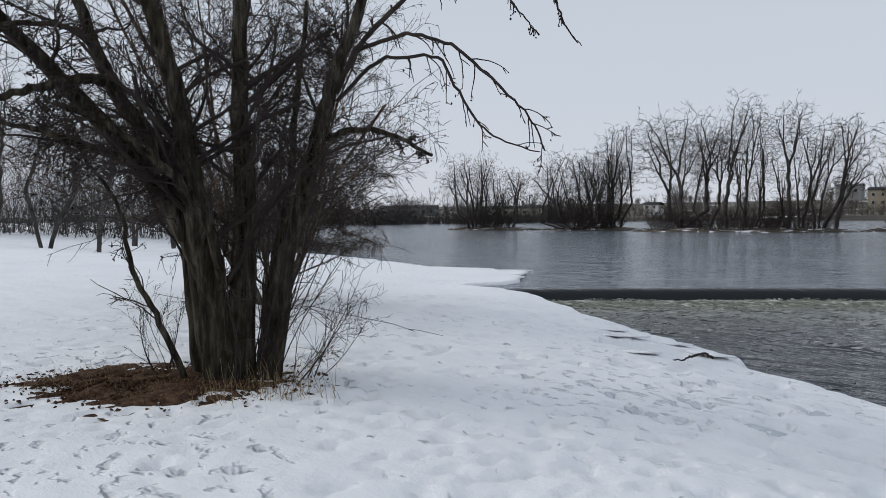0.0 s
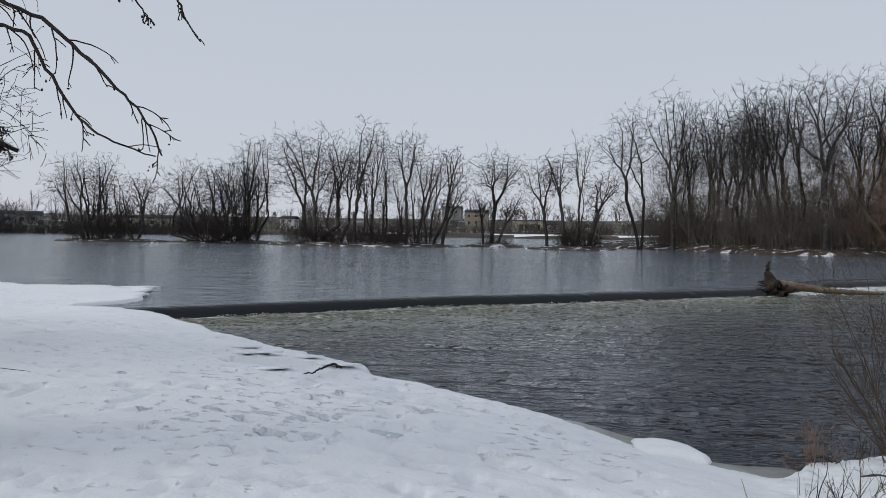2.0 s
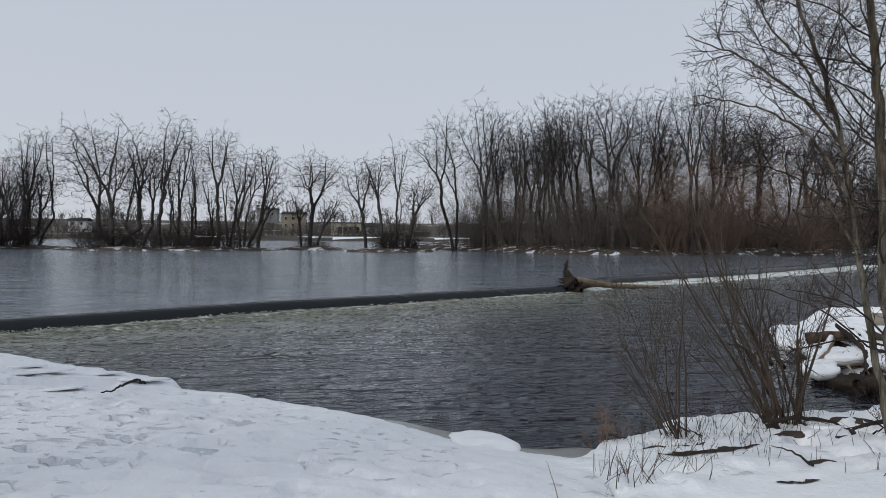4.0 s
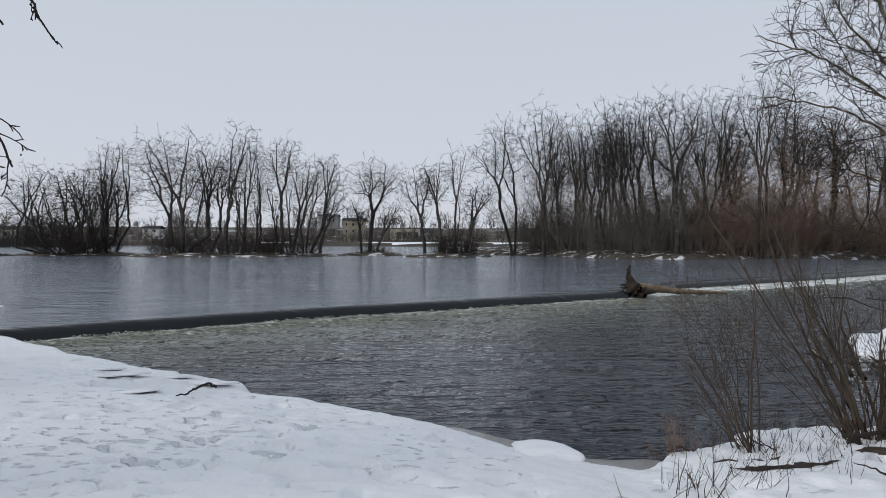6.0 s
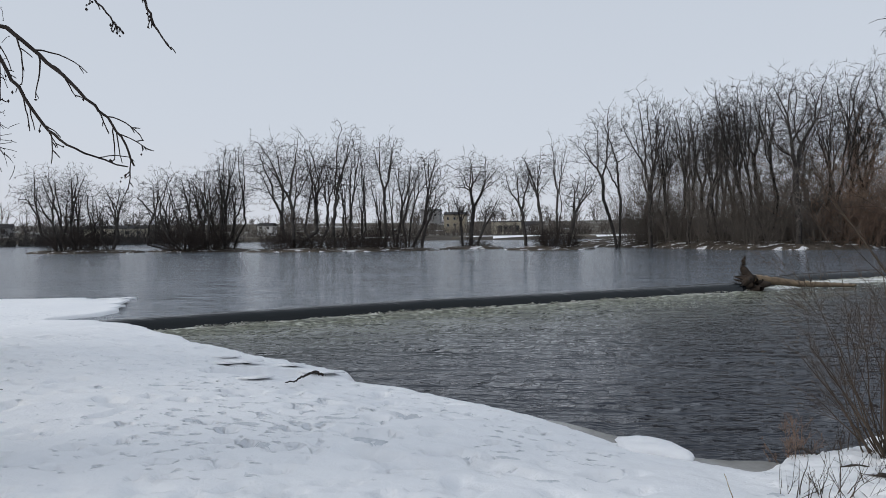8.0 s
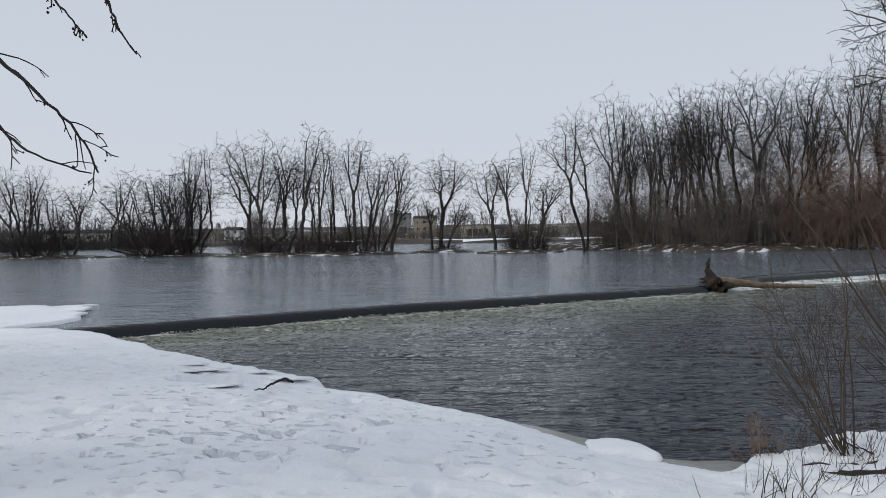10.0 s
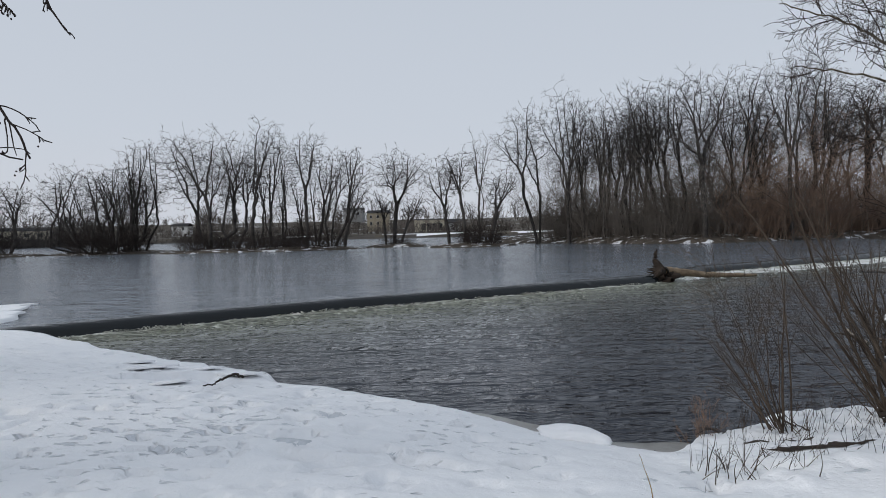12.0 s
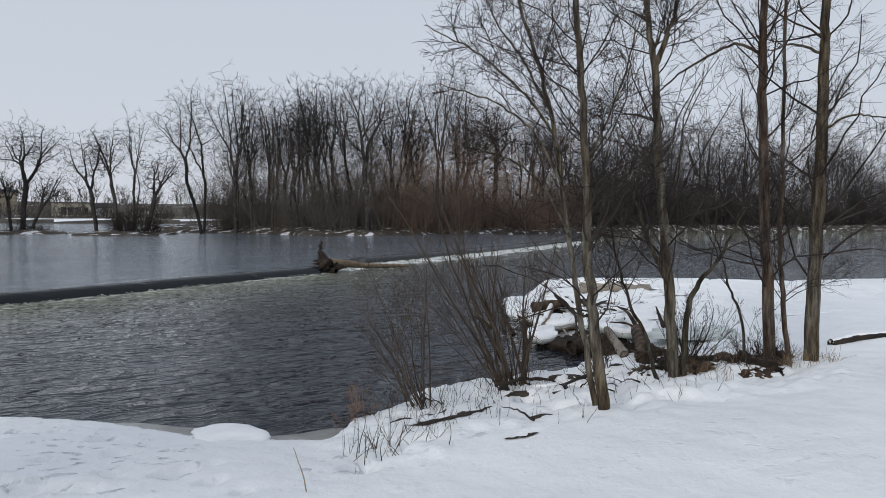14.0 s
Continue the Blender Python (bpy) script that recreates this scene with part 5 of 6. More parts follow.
def slim_tree(label, seed, stems, name="young_tree", bark=BARK_MOSS):
    w = Wood(seed)
    ob = empty(name, 0, 0, 0, label, "tree", "young trees on the bank")
    for r0, r1, pts, spec in stems:
        line = w.along(pts, r0 * 0.74, r1 * 0.74, 0, 6, 0.008)
        mesh_object("trunk", *w.mesh(0, 0, w.group), bark, ob)
        w.sprout(line, r0 * 0.55, r1, 0, spec)
    for g in w.groups(1):
        mesh_object("limb", *w.mesh(1, 5, g), TWIG_DARK, ob)
    return ob


slim_tree("two slim leafless trunks of olive-grey bark rising from one foot", 331, [
    (0.085, 0.03, [(4.76, 4.84, 0.35), (4.67, 4.93, 1.29), (4.61, 4.98, 1.97), (4.59, 5.01, 2.81), (4.54, 5.05, 3.81), (4.5, 5.1, 4.63), (4.45, 5.2, 7.5)], dict(SLIM, count=(34, 9, 6))),
    (0.046, 0.016, [(4.8, 5.0, 0.4), (4.69, 5.19, 1.54), (4.59, 5.29, 2.41), (4.41, 5.32, 3.44), (4.22, 5.37, 4.11), (4.03, 5.41, 4.64), (3.6, 5.6, 6.4)], dict(SLIM, count=(34, 9, 6))),
    (0.020, 0.006, [(4.43, 5.3, 3.32), (4.13, 5.43, 3.74), (3.77, 5.61, 4.1), (3.45, 5.75, 4.28), (3.24, 5.93, 4.43)], SPRAY),
    (0.020, 0.006, [(4.37, 5.35, 3.63), (4.26, 5.71, 4.21), (4.13, 5.95, 4.6), (4.05, 6.16, 5.07)], SPRAY),
    (0.020, 0.006, [(4.51, 5.24, 2.77), (4.16, 5.27, 3.32), (3.84, 5.41, 3.6), (3.53, 5.55, 3.73), (3.27, 5.77, 3.82)], SPRAY),
    (0.020, 0.006, [(4.66, 5.11, 3.0), (4.9, 5.03, 3.58), (5.09, 4.99, 4.05), (5.24, 5.0, 4.53)], SPRAY),
    (0.020, 0.006, [(4.55, 5.2, 2.31), (4.52, 5.62, 2.84), (4.3, 5.95, 3.16), (4.11, 6.24, 3.23)], SPRAY)])
slim_tree("slim leafless tree with a crooked side limb on the bank", 332, [
    (0.10, 0.035, [(6.38, 5.38, 0.3), (6.34, 5.43, 1.33), (6.27, 5.5, 2.27), (6.22, 5.57, 3.3), (6.18, 5.62, 4.31), (6.11, 5.69, 5.07), (6.0, 5.8, 8.0)], SLIM),
    (0.05, 0.015, [(6.33, 5.43, 1.74), (6.2, 5.58, 2.07), (6.12, 5.69, 2.41), (6.03, 5.8, 2.88), (5.9, 5.95, 3.6)], CROOK),
    (0.05, 0.02, [(6.18, 5.62, 4.31), (6.27, 5.51, 4.72), (6.32, 5.44, 5.04), (6.5, 5.3, 6.6)], SLIM)])
slim_tree("dark crooked leafless sapling beside a slim trunk", 337, [
    (0.055, 0.012, [(6.44, 5.3, 0.4), (6.45, 5.29, 1.34), (6.53, 5.19, 1.75), (6.66, 5.04, 2.02), (6.75, 4.93, 2.35), (6.9, 4.75, 2.8)], CROOK)], "sapling", BARK_OLIVE)
slim_tree("thin leaning leafless sapling", 333, [(0.035, 0.01, [(6.04, 5.3, 0.4), (5.95, 5.42, 1.05), (5.9, 5.64, 1.45), (5.88, 5.82, 1.9), (5.88, 5.97, 2.4), (5.9, 5.95, 2.9)], CROOK)], "sapling", BARK_OLIVE)
slim_tree("straight grey leafless trunk with an arching limb and a thin companion", 334, [
    (0.11, 0.05, [(8.32, 5.43, 0.3), (8.27, 5.5, 1.8), (8.23, 5.56, 3.16), (8.2, 5.61, 4.66), (8.2, 5.61, 5.4), (8.15, 5.7, 9.0)], SLIM),
    (0.05, 0.022, [(8.62, 5.33, 0.3), (8.55, 5.43, 1.33), (8.52, 5.48, 2.25), (8.52, 5.48, 3.55), (8.5, 5.51, 5.42), (8.5, 5.6, 7.5)], SLIM),
    (0.030, 0.010, [(8.17, 5.65, 4.74), (7.84, 5.79, 4.84), (7.41, 6.07, 4.58), (7.07, 6.24, 4.28), (6.8, 6.4, 3.9)], CROOK)], bark=BARK)
slim_tree("small dark crooked leafless sapling", 335, [(0.03, 0.008, [(8.16, 5.66, 0.3), (8.1, 5.76, 1.16), (8.0, 5.9, 1.62), (7.94, 6.0, 2.09), (7.8, 6.1, 2.5)], CROOK)], "sapling", BARK_OLIVE)
slim_tree("tall straight leafless tree with olive-grey bark on the bank", 336, [
    (0.135, 0.06, [(9.0, 5.3, 0.3), (9.01, 5.28, 1.63), (9.02, 5.26, 3.18), (9.02, 5.26, 4.69), (9.02, 5.26, 5.44), (9.05, 5.22, 9.5)], SLIM),
    (0.028, 0.009, [(8.99, 5.31, 4.77), (8.93, 5.62, 4.95), (8.87, 5.92, 4.9), (8.7, 6.15, 4.6)], CROOK),
    (0.026, 0.008, [(9.03, 5.25, 3.71), (8.98, 4.93, 3.85), (8.93, 4.63, 3.84), (8.93, 4.2, 3.7)], CROOK)])

# shrubs at the water's edge
shrub("shrub", 3.7, 6.85, 17, 2.0, 0.24, 0.009, 341, TWIG_BUSH, "upright leafless shrub at the water's edge", (-0.28, 0.16), group="shrubs at the water's edge")
shrub("shrub", 5.05, 6.95, 20, 2.8, 0.27, 0.0125, 342, TWIG_BUSH, "tall leafless willow shrub at the water's edge", (-0.4, 0.14), group="shrubs at the water's edge")
shrub("shrub", 5.2, 6.9, 13, 2.3, 0.14, 0.012, 343, TWIG_BUSH, "tall leafless willow shrub at the water's edge", (0.05, 0.1), group="shrubs at the water's edge")
shrub("shrub", 2.55, 5.5, 34, 0.5, 0.5, 0.0035, 344, TWIG_BUSH, "low fan of thin brown twigs in the snow", foot=0.4, spec=dict(count=(1.5, 0), first=(0.3, 0.2), angle=(22, 30), ratio=(0.4, 0.4), segs=(4, 3), wander=(0.05, 0.1), lift=(0.04, 0.02), thin=0.0017))
shrub("shrub", 2.95, 5.5, 16, 0.55, 0.5, 0.003, 348, TWIG_BUSH, "low fan of thin brown twigs in the snow", foot=0.4, spec=dict(count=(1.2, 0), first=(0.3, 0.2), angle=(22, 30), ratio=(0.4, 0.4), segs=(4, 3), wander=(0.05, 0.1), lift=(0.04, 0.02), thin=0.0017))
shrub("shrub", 2.9, 7.0, 16, 0.5, 0.25, 0.004, 345, TWIG_RED, "low red-brown twigs at the waterline")
shrub("shrub", 7.6, 6.2, 26, 1.0, 0.5, 0.008, 346, TWIG_DARK, "dark tangle of bare twigs between the trunks", (0.2, -0.1))
shrub("shrub", 8.45, 5.75, 16, 0.9, 0.5, 0.005, 349, TWIG_DARK, "dark tangle of bare twigs between the trunks", (0.1, 0.1))
shrub("shrub", 6.6, 6.9, 20, 0.7, 0.25, 0.005, 347, TWIG_BUSH, "brown reeds and twigs beside the inlet")
tufts("twigs", [(4.3, 5.2, 0.6), (5.3, 5.6, 0.6), (3.6, 5.8, 0.5), (6.0, 5.0, 0.4), (4.2, 6.5, 0.4), (5.0, 6.5, 0.4), (3.4, 6.3, 0.3)], 150, 0.22, 0.0035, TWIG_DARK, 351, "short dark twigs sticking out of the snow", 0.4, "twigs")
tufts("dead_grass", [(8.35, 5.4, 0.25), (8.7, 5.3, 0.3), (9.1, 5.2, 0.25), (6.8, 5.3, 0.4), (7.4, 5.5, 0.4), (5.2, 6.9, 0.2)], 280, 0.24, 0.003, STRAW, 352, "tufts of straw-coloured grass round the trunks", 0.5)

tufts("reeds", [(3.3, 7.15, 0.25), (3.9, 7.5, 0.35), (4.6, 7.6, 0.4), (5.4, 7.5, 0.4), (6.2, 7.6, 0.4), (3.7, 6.7, 0.3), (4.8, 6.8, 0.35)], 120, 0.5, 0.0038, TWIG_BUSH, 355, "brown reeds and thin twigs along the waterline", 0.3, "reeds")


def rock(x, y, sx, sy, sz, seed, mat=MUD, label="dark stone showing through the snow", name="rock", turn=0.0, cap=0.0, lift=0.0):
    """An uneven stone, with a cap of snow where asked."""
    bm = bmesh.new()
    bmesh.ops.create_icosphere(bm, subdivisions=4 if mat == STUMP else 3, radius=1)
    for v in bm.verts:
        n = noise.noise(v.co * 1.3 + Vector((seed, 0, 0))) * 0.35 + noise.noise(v.co * 3.1 + Vector((0, seed, 0))) * (0.5 if mat in (STUMP, ROOTS) else 0.12)
        n += noise.noise(v.co * 8.0 + Vector((seed, seed, 0))) * (0.34 if mat in (STUMP, ROOTS) else 0.04)
        v.co = Vector((v.co.x * sx, v.co.y * sy, v.co.z * sz)) * (1 + n)
    top = bm.copy()
    ob = tagged(new(name), label, "rock" if name == "rock" else name.replace("_", " "))
    ob.matrix_basis = pose(x, y, max(land_at(x, y), 0.0) + sz * 0.25 + lift, 0, 0, turn)
    part("body", bm, mat, ob)
    if cap:
        for v in top.verts:
            up = max(v.co.z / sz, 0.0)
            v.co = Vector((v.co.x * (1.02 - 0.12 * up), v.co.y * (1.02 - 0.12 * up), max(v.co.z, sz * 0.2) + cap * (0.5 + up) * (0.8 + 0.6 * noise.noise(v.co * 6))))
        part("snow_cap", top, SNOW, ob, "rounded cap of snow")
    for c in ob.children:
        c.data.polygons.foreach_set("use_smooth", np.ones(len(c.data.polygons), bool))
    return ob


rng = np.random.default_rng(77)
for k, (x, y, s) in enumerate(((3.2, 6.85, 0.18), (3.6, 6.75, 0.2), (4.4, 6.7, 0.2), (4.9, 6.85, 0.26), (5.3, 6.8, 0.22), (5.6, 6.6, 0.2), (5.9, 7.1, 0.2),
                               (4.6, 5.9, 0.13), (5.3, 6.0, 0.13), (6.3, 6.6, 0.18), (7.0, 6.9, 0.2))):
    rock(x, y, s * 1.05, s * 0.8, s * 0.6, k * 3.7, MUD, "dark stone half buried in the snowy bank", cap=0.0, turn=rng.uniform(0, 180), lift=-0.15)

for k, (x, y, s) in enumerate(((7.35, 6.0, 0.3), (7.7, 5.9, 0.24), (7.95, 5.35, 0.24), (7.7, 5.2, 0.15), (6.9, 6.2, 0.2), (8.55, 5.65, 0.24), (8.95, 5.75, 0.22), (8.2, 5.8, 0.26), (6.75, 5.45, 0.16))):
    rock(x, y, s * 1.4, s * 0.9, s * 0.55, 210 + k * 2.9, STUMP, "rough clump of soil, roots and dead grass", "soil_clump", rng.uniform(0, 180), lift=-0.1)
tufts("twigs", [(7.35, 6.0, 0.35), (7.8, 5.6, 0.4), (7.95, 5.35, 0.3), (6.9, 6.2, 0.3), (8.5, 5.7, 0.4), (8.9, 5.7, 0.3)], 420, 0.34, 0.0045, TWIG_DARK, 353, "dark dead stalks on the clumps of soil", 0.8, "twigs")

# dark soil lenses that also stand for the shade of the snow's hollows
for k, (x, y, s) in enumerate(((3.5, 6.25, 0.17), (4.15, 6.05, 0.15), (4.65, 5.95, 0.2), (4.25, 5.2, 0.16), (5.4, 6.3, 0.2), (3.9, 6.55, 0.18), (4.9, 6.45, 0.24), (5.2, 6.1, 0.18), (5.8, 6.7, 0.24), (3.2, 6.35, 0.15))):
    rock(x, y, s * 0.9, s * 0.28, s * 0.2, 410 + k * 1.7, MUD, "wet dark soil and painted shade in a hollow of the snow", "soil_patch", rng.uniform(-20, 30), lift=-0.03)

rock(1.5, 7.0, 0.38, 0.16, 0.12, 87.0, SNOW, "rounded lump of snow-covered ice at the waterline", "ice_block", -32, 0.0, 0.0)

# thin grey ice fringe in the small bay, and on the pool behind the point


def flat_ice(name, cx, cy, rx, ry, z, seed, label, turn=0.0, mat=ICE):
    th = np.linspace(0, 2 * np.pi, 60, endpoint=False)
    k = 1 + 0.3 * fbm(np.cos(th) * 2, np.sin(th) * 2, 1.0, 4, seed)
    vs = [np.stack([rx * r * k * np.cos(th), ry * r * k * np.sin(th), 0 * th + dz], 1) for r, dz in ((0.02, 0), (0.5, 0.0), (0.9, 0), (1.0, -0.01), (1.0, -0.06))]
    v = np.concatenate(vs)
    i = np.arange(len(v)).reshape(5, 60)
    j = np.roll(i, -1, 1)
    ob = mesh_object(name, v, np.stack([i[:-1], i[1:], j[1:], j[:-1]], -1).reshape(-1, 4), mat)
    ob.matrix_basis = pose(cx, cy, z, 0, 0, turn)
    return tagged(ob, label, "ice", kind="structure")


flat_ice("ice", 2.35, 6.85, 0.75, 0.3, 0.06, 3, "thin grey ice at the edge of the bay", -10)
flat_ice("ice", 1.0, 7.9, 0.9, 0.22, 0.055, 5, "thin grey ice along the snowy edge", -42)
flat_ice("ice", 12.4, 7.4, 3.0, 0.8, 0.40, 8, "grey ice on a frozen pool behind the bank", -20, ICE_PALE)

# wet grey slush in the melt hollows, their shade put into its colour


def slush(places, label, kind=""):
    """Thin irregular patches draped over the snow."""
    vs, fs = [], []
    for x, y, a, b, turn, seed in places:
        th = np.linspace(0, 2 * np.pi, 26, endpoint=False)
        k = 1 + 0.75 * fbm(np.cos(th) * 2.2, np.sin(th) * 2.2, 1.0, 4, seed)
        n = len(vs)
        for r in (0.02, 0.4, 0.75, 1.0):
            u, v = a * r * k * np.cos(th), b * r * k * np.sin(th)
            for p, q in zip(x + u * math.cos(turn) - v * math.sin(turn), y + u * math.sin(turn) + v * math.cos(turn)):
                vs.append((p, q, land_at(p, q) + (0.007 if r < 1 else -0.004)))
        i = n + np.arange(104).reshape(4, 26)
        j = np.roll(i, -1, 1)
        fs.extend(np.stack([i[:-1], i[1:], j[1:], j[:-1]], -1).reshape(-1, 4).tolist())
    return tagged(mesh_object("slush", vs, fs, SLUSH_SHADE), label, "slush", kind="stuff")


rng = np.random.default_rng(91)
slush([(x, y, 0.7 * a, b, turn, k) for k, (x, y, a, b, turn) in enumerate((
    (-1.3, 6.0, 0.26, 0.07, 0.2), (-0.5, 5.95, 0.2, 0.05, 0.3), (0.0, 5.95, 0.14, 0.04, -0.1), (-1.85, 6.85, 0.22, 0.06, 0.1), (-1.45, 6.7, 0.16, 0.06, 0.2), (-1.15, 7.4, 0.22, 0.05, 0.1),
    (-0.7, 7.9, 0.16, 0.05, 0.0), (-4.5, 8.0, 0.2, 0.05, 0.1), (-3.3, 7.85, 0.24, 0.06, 0.1), (0.8, 5.6, 0.2, 0.06, 0.1), (2.05, 5.05, 0.16, 0.07, 0.2), (1.75, 5.25, 0.1, 0.05, 0.0), (0.3, 5.3, 0.14, 0.05, 0.3),
    (-2.6, 6.3, 0.2, 0.05, 0.3), (-2.2, 5.6, 0.18, 0.05, -0.2), (2.2, 5.6, 0.12, 0.05, 0.4), (3.4, 5.15, 0.14, 0.05, 0.0), (3.8, 5.9, 0.2, 0.08, 0.2)))],
    "grey slush and painted shade in shallow hollows of the snow")
# crust slabs lifted along the ice edge


def crust(x, y, sx, sy, turn, tip, seed, label="lifted slab of snow crust with a dark gap below", lift=0.005):
    th = np.linspace(0, 2 * np.pi, 28, endpoint=False)
    k = 1 + 0.35 * fbm(np.cos(th) * 2, np.sin(th) * 2, 1.0, 3, seed)
    vs = [np.stack([sx * r * k * np.cos(th), sy * r * k * np.sin(th), 0 * th + dz], 1) for r, dz in ((0.02, 0.03), (0.6, 0.035), (0.93, 0.028), (1.0, 0.012), (0.97, -0.005), (0.5, -0.01))]
    v = np.concatenate(vs)
    i = np.arange(len(v)).reshape(6, 28)
    j = np.roll(i, -1, 1)
    ob = mesh_object("snow_slab", v, np.stack([i[:-1], i[1:], j[1:], j[:-1]], -1).reshape(-1, 4), SNOW)
    ob.matrix_basis = pose(x, y, land_at(x, y) + lift, tip, 0, turn)
    return tagged(ob, label, "snow slab", "crust slabs on the icy point")


for k, (x, y, sx, sy, turn) in enumerate(((-5.0, 11.2, 0.32, 0.2, 10), (-4.35, 10.3, 0.45, 0.26, 20), (-3.75, 10.6, 0.42, 0.26, 12), (-3.0, 10.25, 0.4, 0.28, -8), (-3.6, 9.0, 0.3, 0.22, 25),
                                     (3.4, 6.5, 0.2, 0.15, 20), (5.3, 6.5, 0.2, 0.15, 0))):
    crust(x, y, sx * 0.9, sy, turn, -10, 140 + k, lift=0.01)
flat_ice("ice", -13.35, 20.8, 0.75, 0.2, 0.41, 12, "dark-edged plate of ice at the tip of the snow spit", 30, SNOW)


flat_ice("ice", -12.1, 17.5, 1.15, 0.75, 0.475, 14, "thin snowy ice shelf reaching out over the water", 62, SNOW)
flat_ice("ice", -12.4, 19.2, 0.9, 0.6, 0.475, 15, "thin snowy ice shelf reaching out over the water", 100, SNOW)


def stick(points, r0, r1, seed, label="dark fallen stick on the snow", mat=TWIG_DARK, lift=0.02, twigs=2):
    w = Wood(seed)
    pts = [(x, y, land_at(x, y) + lift + dz) for x, y, dz in points]
    line = w.along(pts, r0, r1, 1, 5, r0 * 0.4)
    if twigs:
        w.sprout(line, r0 * 0.6, r1, 1, dict(count=(0, twigs), first=(0, 0.3), angle=(0, 45), ratio=(0, 0.3), segs=(0, 3), wander=(0, 0.15), lift=(0, 0.02), thin=0.002))
    return tagged(mesh_object("stick", *w.mesh(0, 5), mat), label, "stick", "sticks lying on the snow")


stick([(-2.8, 9.75, 0.0), (-2.9, 9.6, 0.05), (-2.93, 9.25, 0.0), (-2.88, 8.95, 0.02), (-2.86, 8.6, 0.0), (-2.9, 8.35, 0.0)], 0.022, 0.008, 401, "crooked dark stick lying in the snow", lift=0.08, twigs=0)
for k in range(16):
    x, y, a = rng.uniform(2.6, 7.4), rng.uniform(5.0, 6.9), rng.uniform(0, 3.14)
    q = rng.uniform(0.15, 0.45)
    stick([(x, y, 0.0), (x + q * 0.5 * math.cos(a), y + q * 0.5 * math.sin(a), rng.uniform(0.02, 0.08)), (x + q * math.cos(a), y + q * math.sin(a), rng.uniform(0.0, 0.15))], rng.uniform(0.006, 0.014), 0.003, 410 + k)
stick([(1.55, 4.55, 0.0), (1.53, 4.6, 0.15), (1.48, 4.65, 0.32)], 0.005, 0.002, 440, "thin dry stalk in the snow", STRAW, twigs=0)


def log(points, r0, r1, seed, label, mat=LOGWOOD, snow=True, name="log", knots=0.06):
    """A fallen trunk, uneven in girth, with snow lying along its top."""
    w = Wood(seed)
    line = w.along(points, r0, r1, 0, 8, r0 * 0.05)
    w.tubes[-1] = (line, w.tubes[-1][1] * (1 + knots * w.rng.normal(0, 1, len(line)).clip(-1.5, 1.5)), 0, 1)
    rad = w.tubes[-1][1]
    w.tubes.append((line[:2] - (line[1] - line[0]) * 0.02, np.array([0.001, rad[0]]), 0, 1))
    w.tubes.append((line[-2:] + (line[-1] - line[-2]) * 0.98, np.array([rad[-1], 0.001]), 0, 1))
    ob = empty(name, 0, 0, 0, label, "driftwood" if name == "driftwood" else "log")
    mesh_object("body", *w.mesh(0, 0), mat, ob)
    if snow:
        c = Wood(seed + 1)
        s = line + np.array([0, 0, 1]) * (rad * 0.62)[:, None]
        c.tubes.append((s, rad * 0.62 * (1 + 0.12 * c.rng.normal(0, 1, len(s))), 0, 1))
        mesh_object("snow_cap", *c.mesh(0, 0), SNOW, ob, "snow lying along the top")
    return ob


log([(12.7, 14.2, 0.52), (13.4, 13.7, 0.54), (14.4, 13.2, 0.5)], 0.2, 0.15, 451, "pale log under snow on the icy point", BARK_PALE)
log([(7.9, 10.1, 0.25), (8.6, 10.6, 0.42), (9.5, 11.5, 0.55)], 0.10, 0.08, 452, "weathered driftwood log on the icy point")
log([(8.5, 9.4, 0.25), (9.2, 10.3, 0.5), (9.7, 11.6, 0.75)], 0.12, 0.07, 453, "broken driftwood branch on the icy point", ROOTS)
log([(7.6, 7.4, 0.36), (8.0, 8.0, 0.42), (8.5, 8.75, 0.5)], 0.085, 0.06, 454, "pale driftwood branch beside the inlet", BARK_PALE, False)
log([(7.55, 6.9, 0.32), (8.0, 7.4, 0.46), (8.8, 8.3, 0.5)], 0.15, 0.11, 455, "thick brown rotten trunk beside the inlet", STUMP, False, knots=0.07)
log([(9.2, 10.0, 0.4), (9.9, 11.3, 0.6), (10.6, 12.6, 0.5)], 0.13, 0.09, 458, "brown broken trunk in the driftwood pile", STUMP)
log([(9.0, 11.6, 0.5), (9.8, 11.2, 0.62), (10.6, 11.4, 0.5)], 0.11, 0.07, 459, "brown broken trunk across the driftwood pile", STUMP, False)
log([(7.9, 9.0, 0.16), (8.5, 9.0, 0.24), (9.1, 8.9, 0.3)], 0.13, 0.1, 460, "dark wet trunk at the edge of the icy point", ROOTS, False, knots=0.08)
stick([(4.7, 6.75, 0.06), (5.05, 6.6, 0.1), (5.4, 6.5, 0.05), (5.6, 6.35, 0.0)], 0.028, 0.012, 456, "short dark branch lying at the water's edge", ROOTS)
log([(10.3, 5.75, land_at(10.3, 5.75) + 0.02), (10.9, 5.65, land_at(10.9, 5.65) + 0.04), (11.6, 5.5, land_at(11.6, 5.5) + 0.02)], 0.07, 0.05, 461, "dark rotten log lying on the snowy bank", ROOTS)
log([(6.0, 6.3, 0.5), (5.5, 6.1, 0.53), (5.0, 5.75, 0.6)], 0.03, 0.015, 457, "dark branch half buried in snow", ROOTS, False)
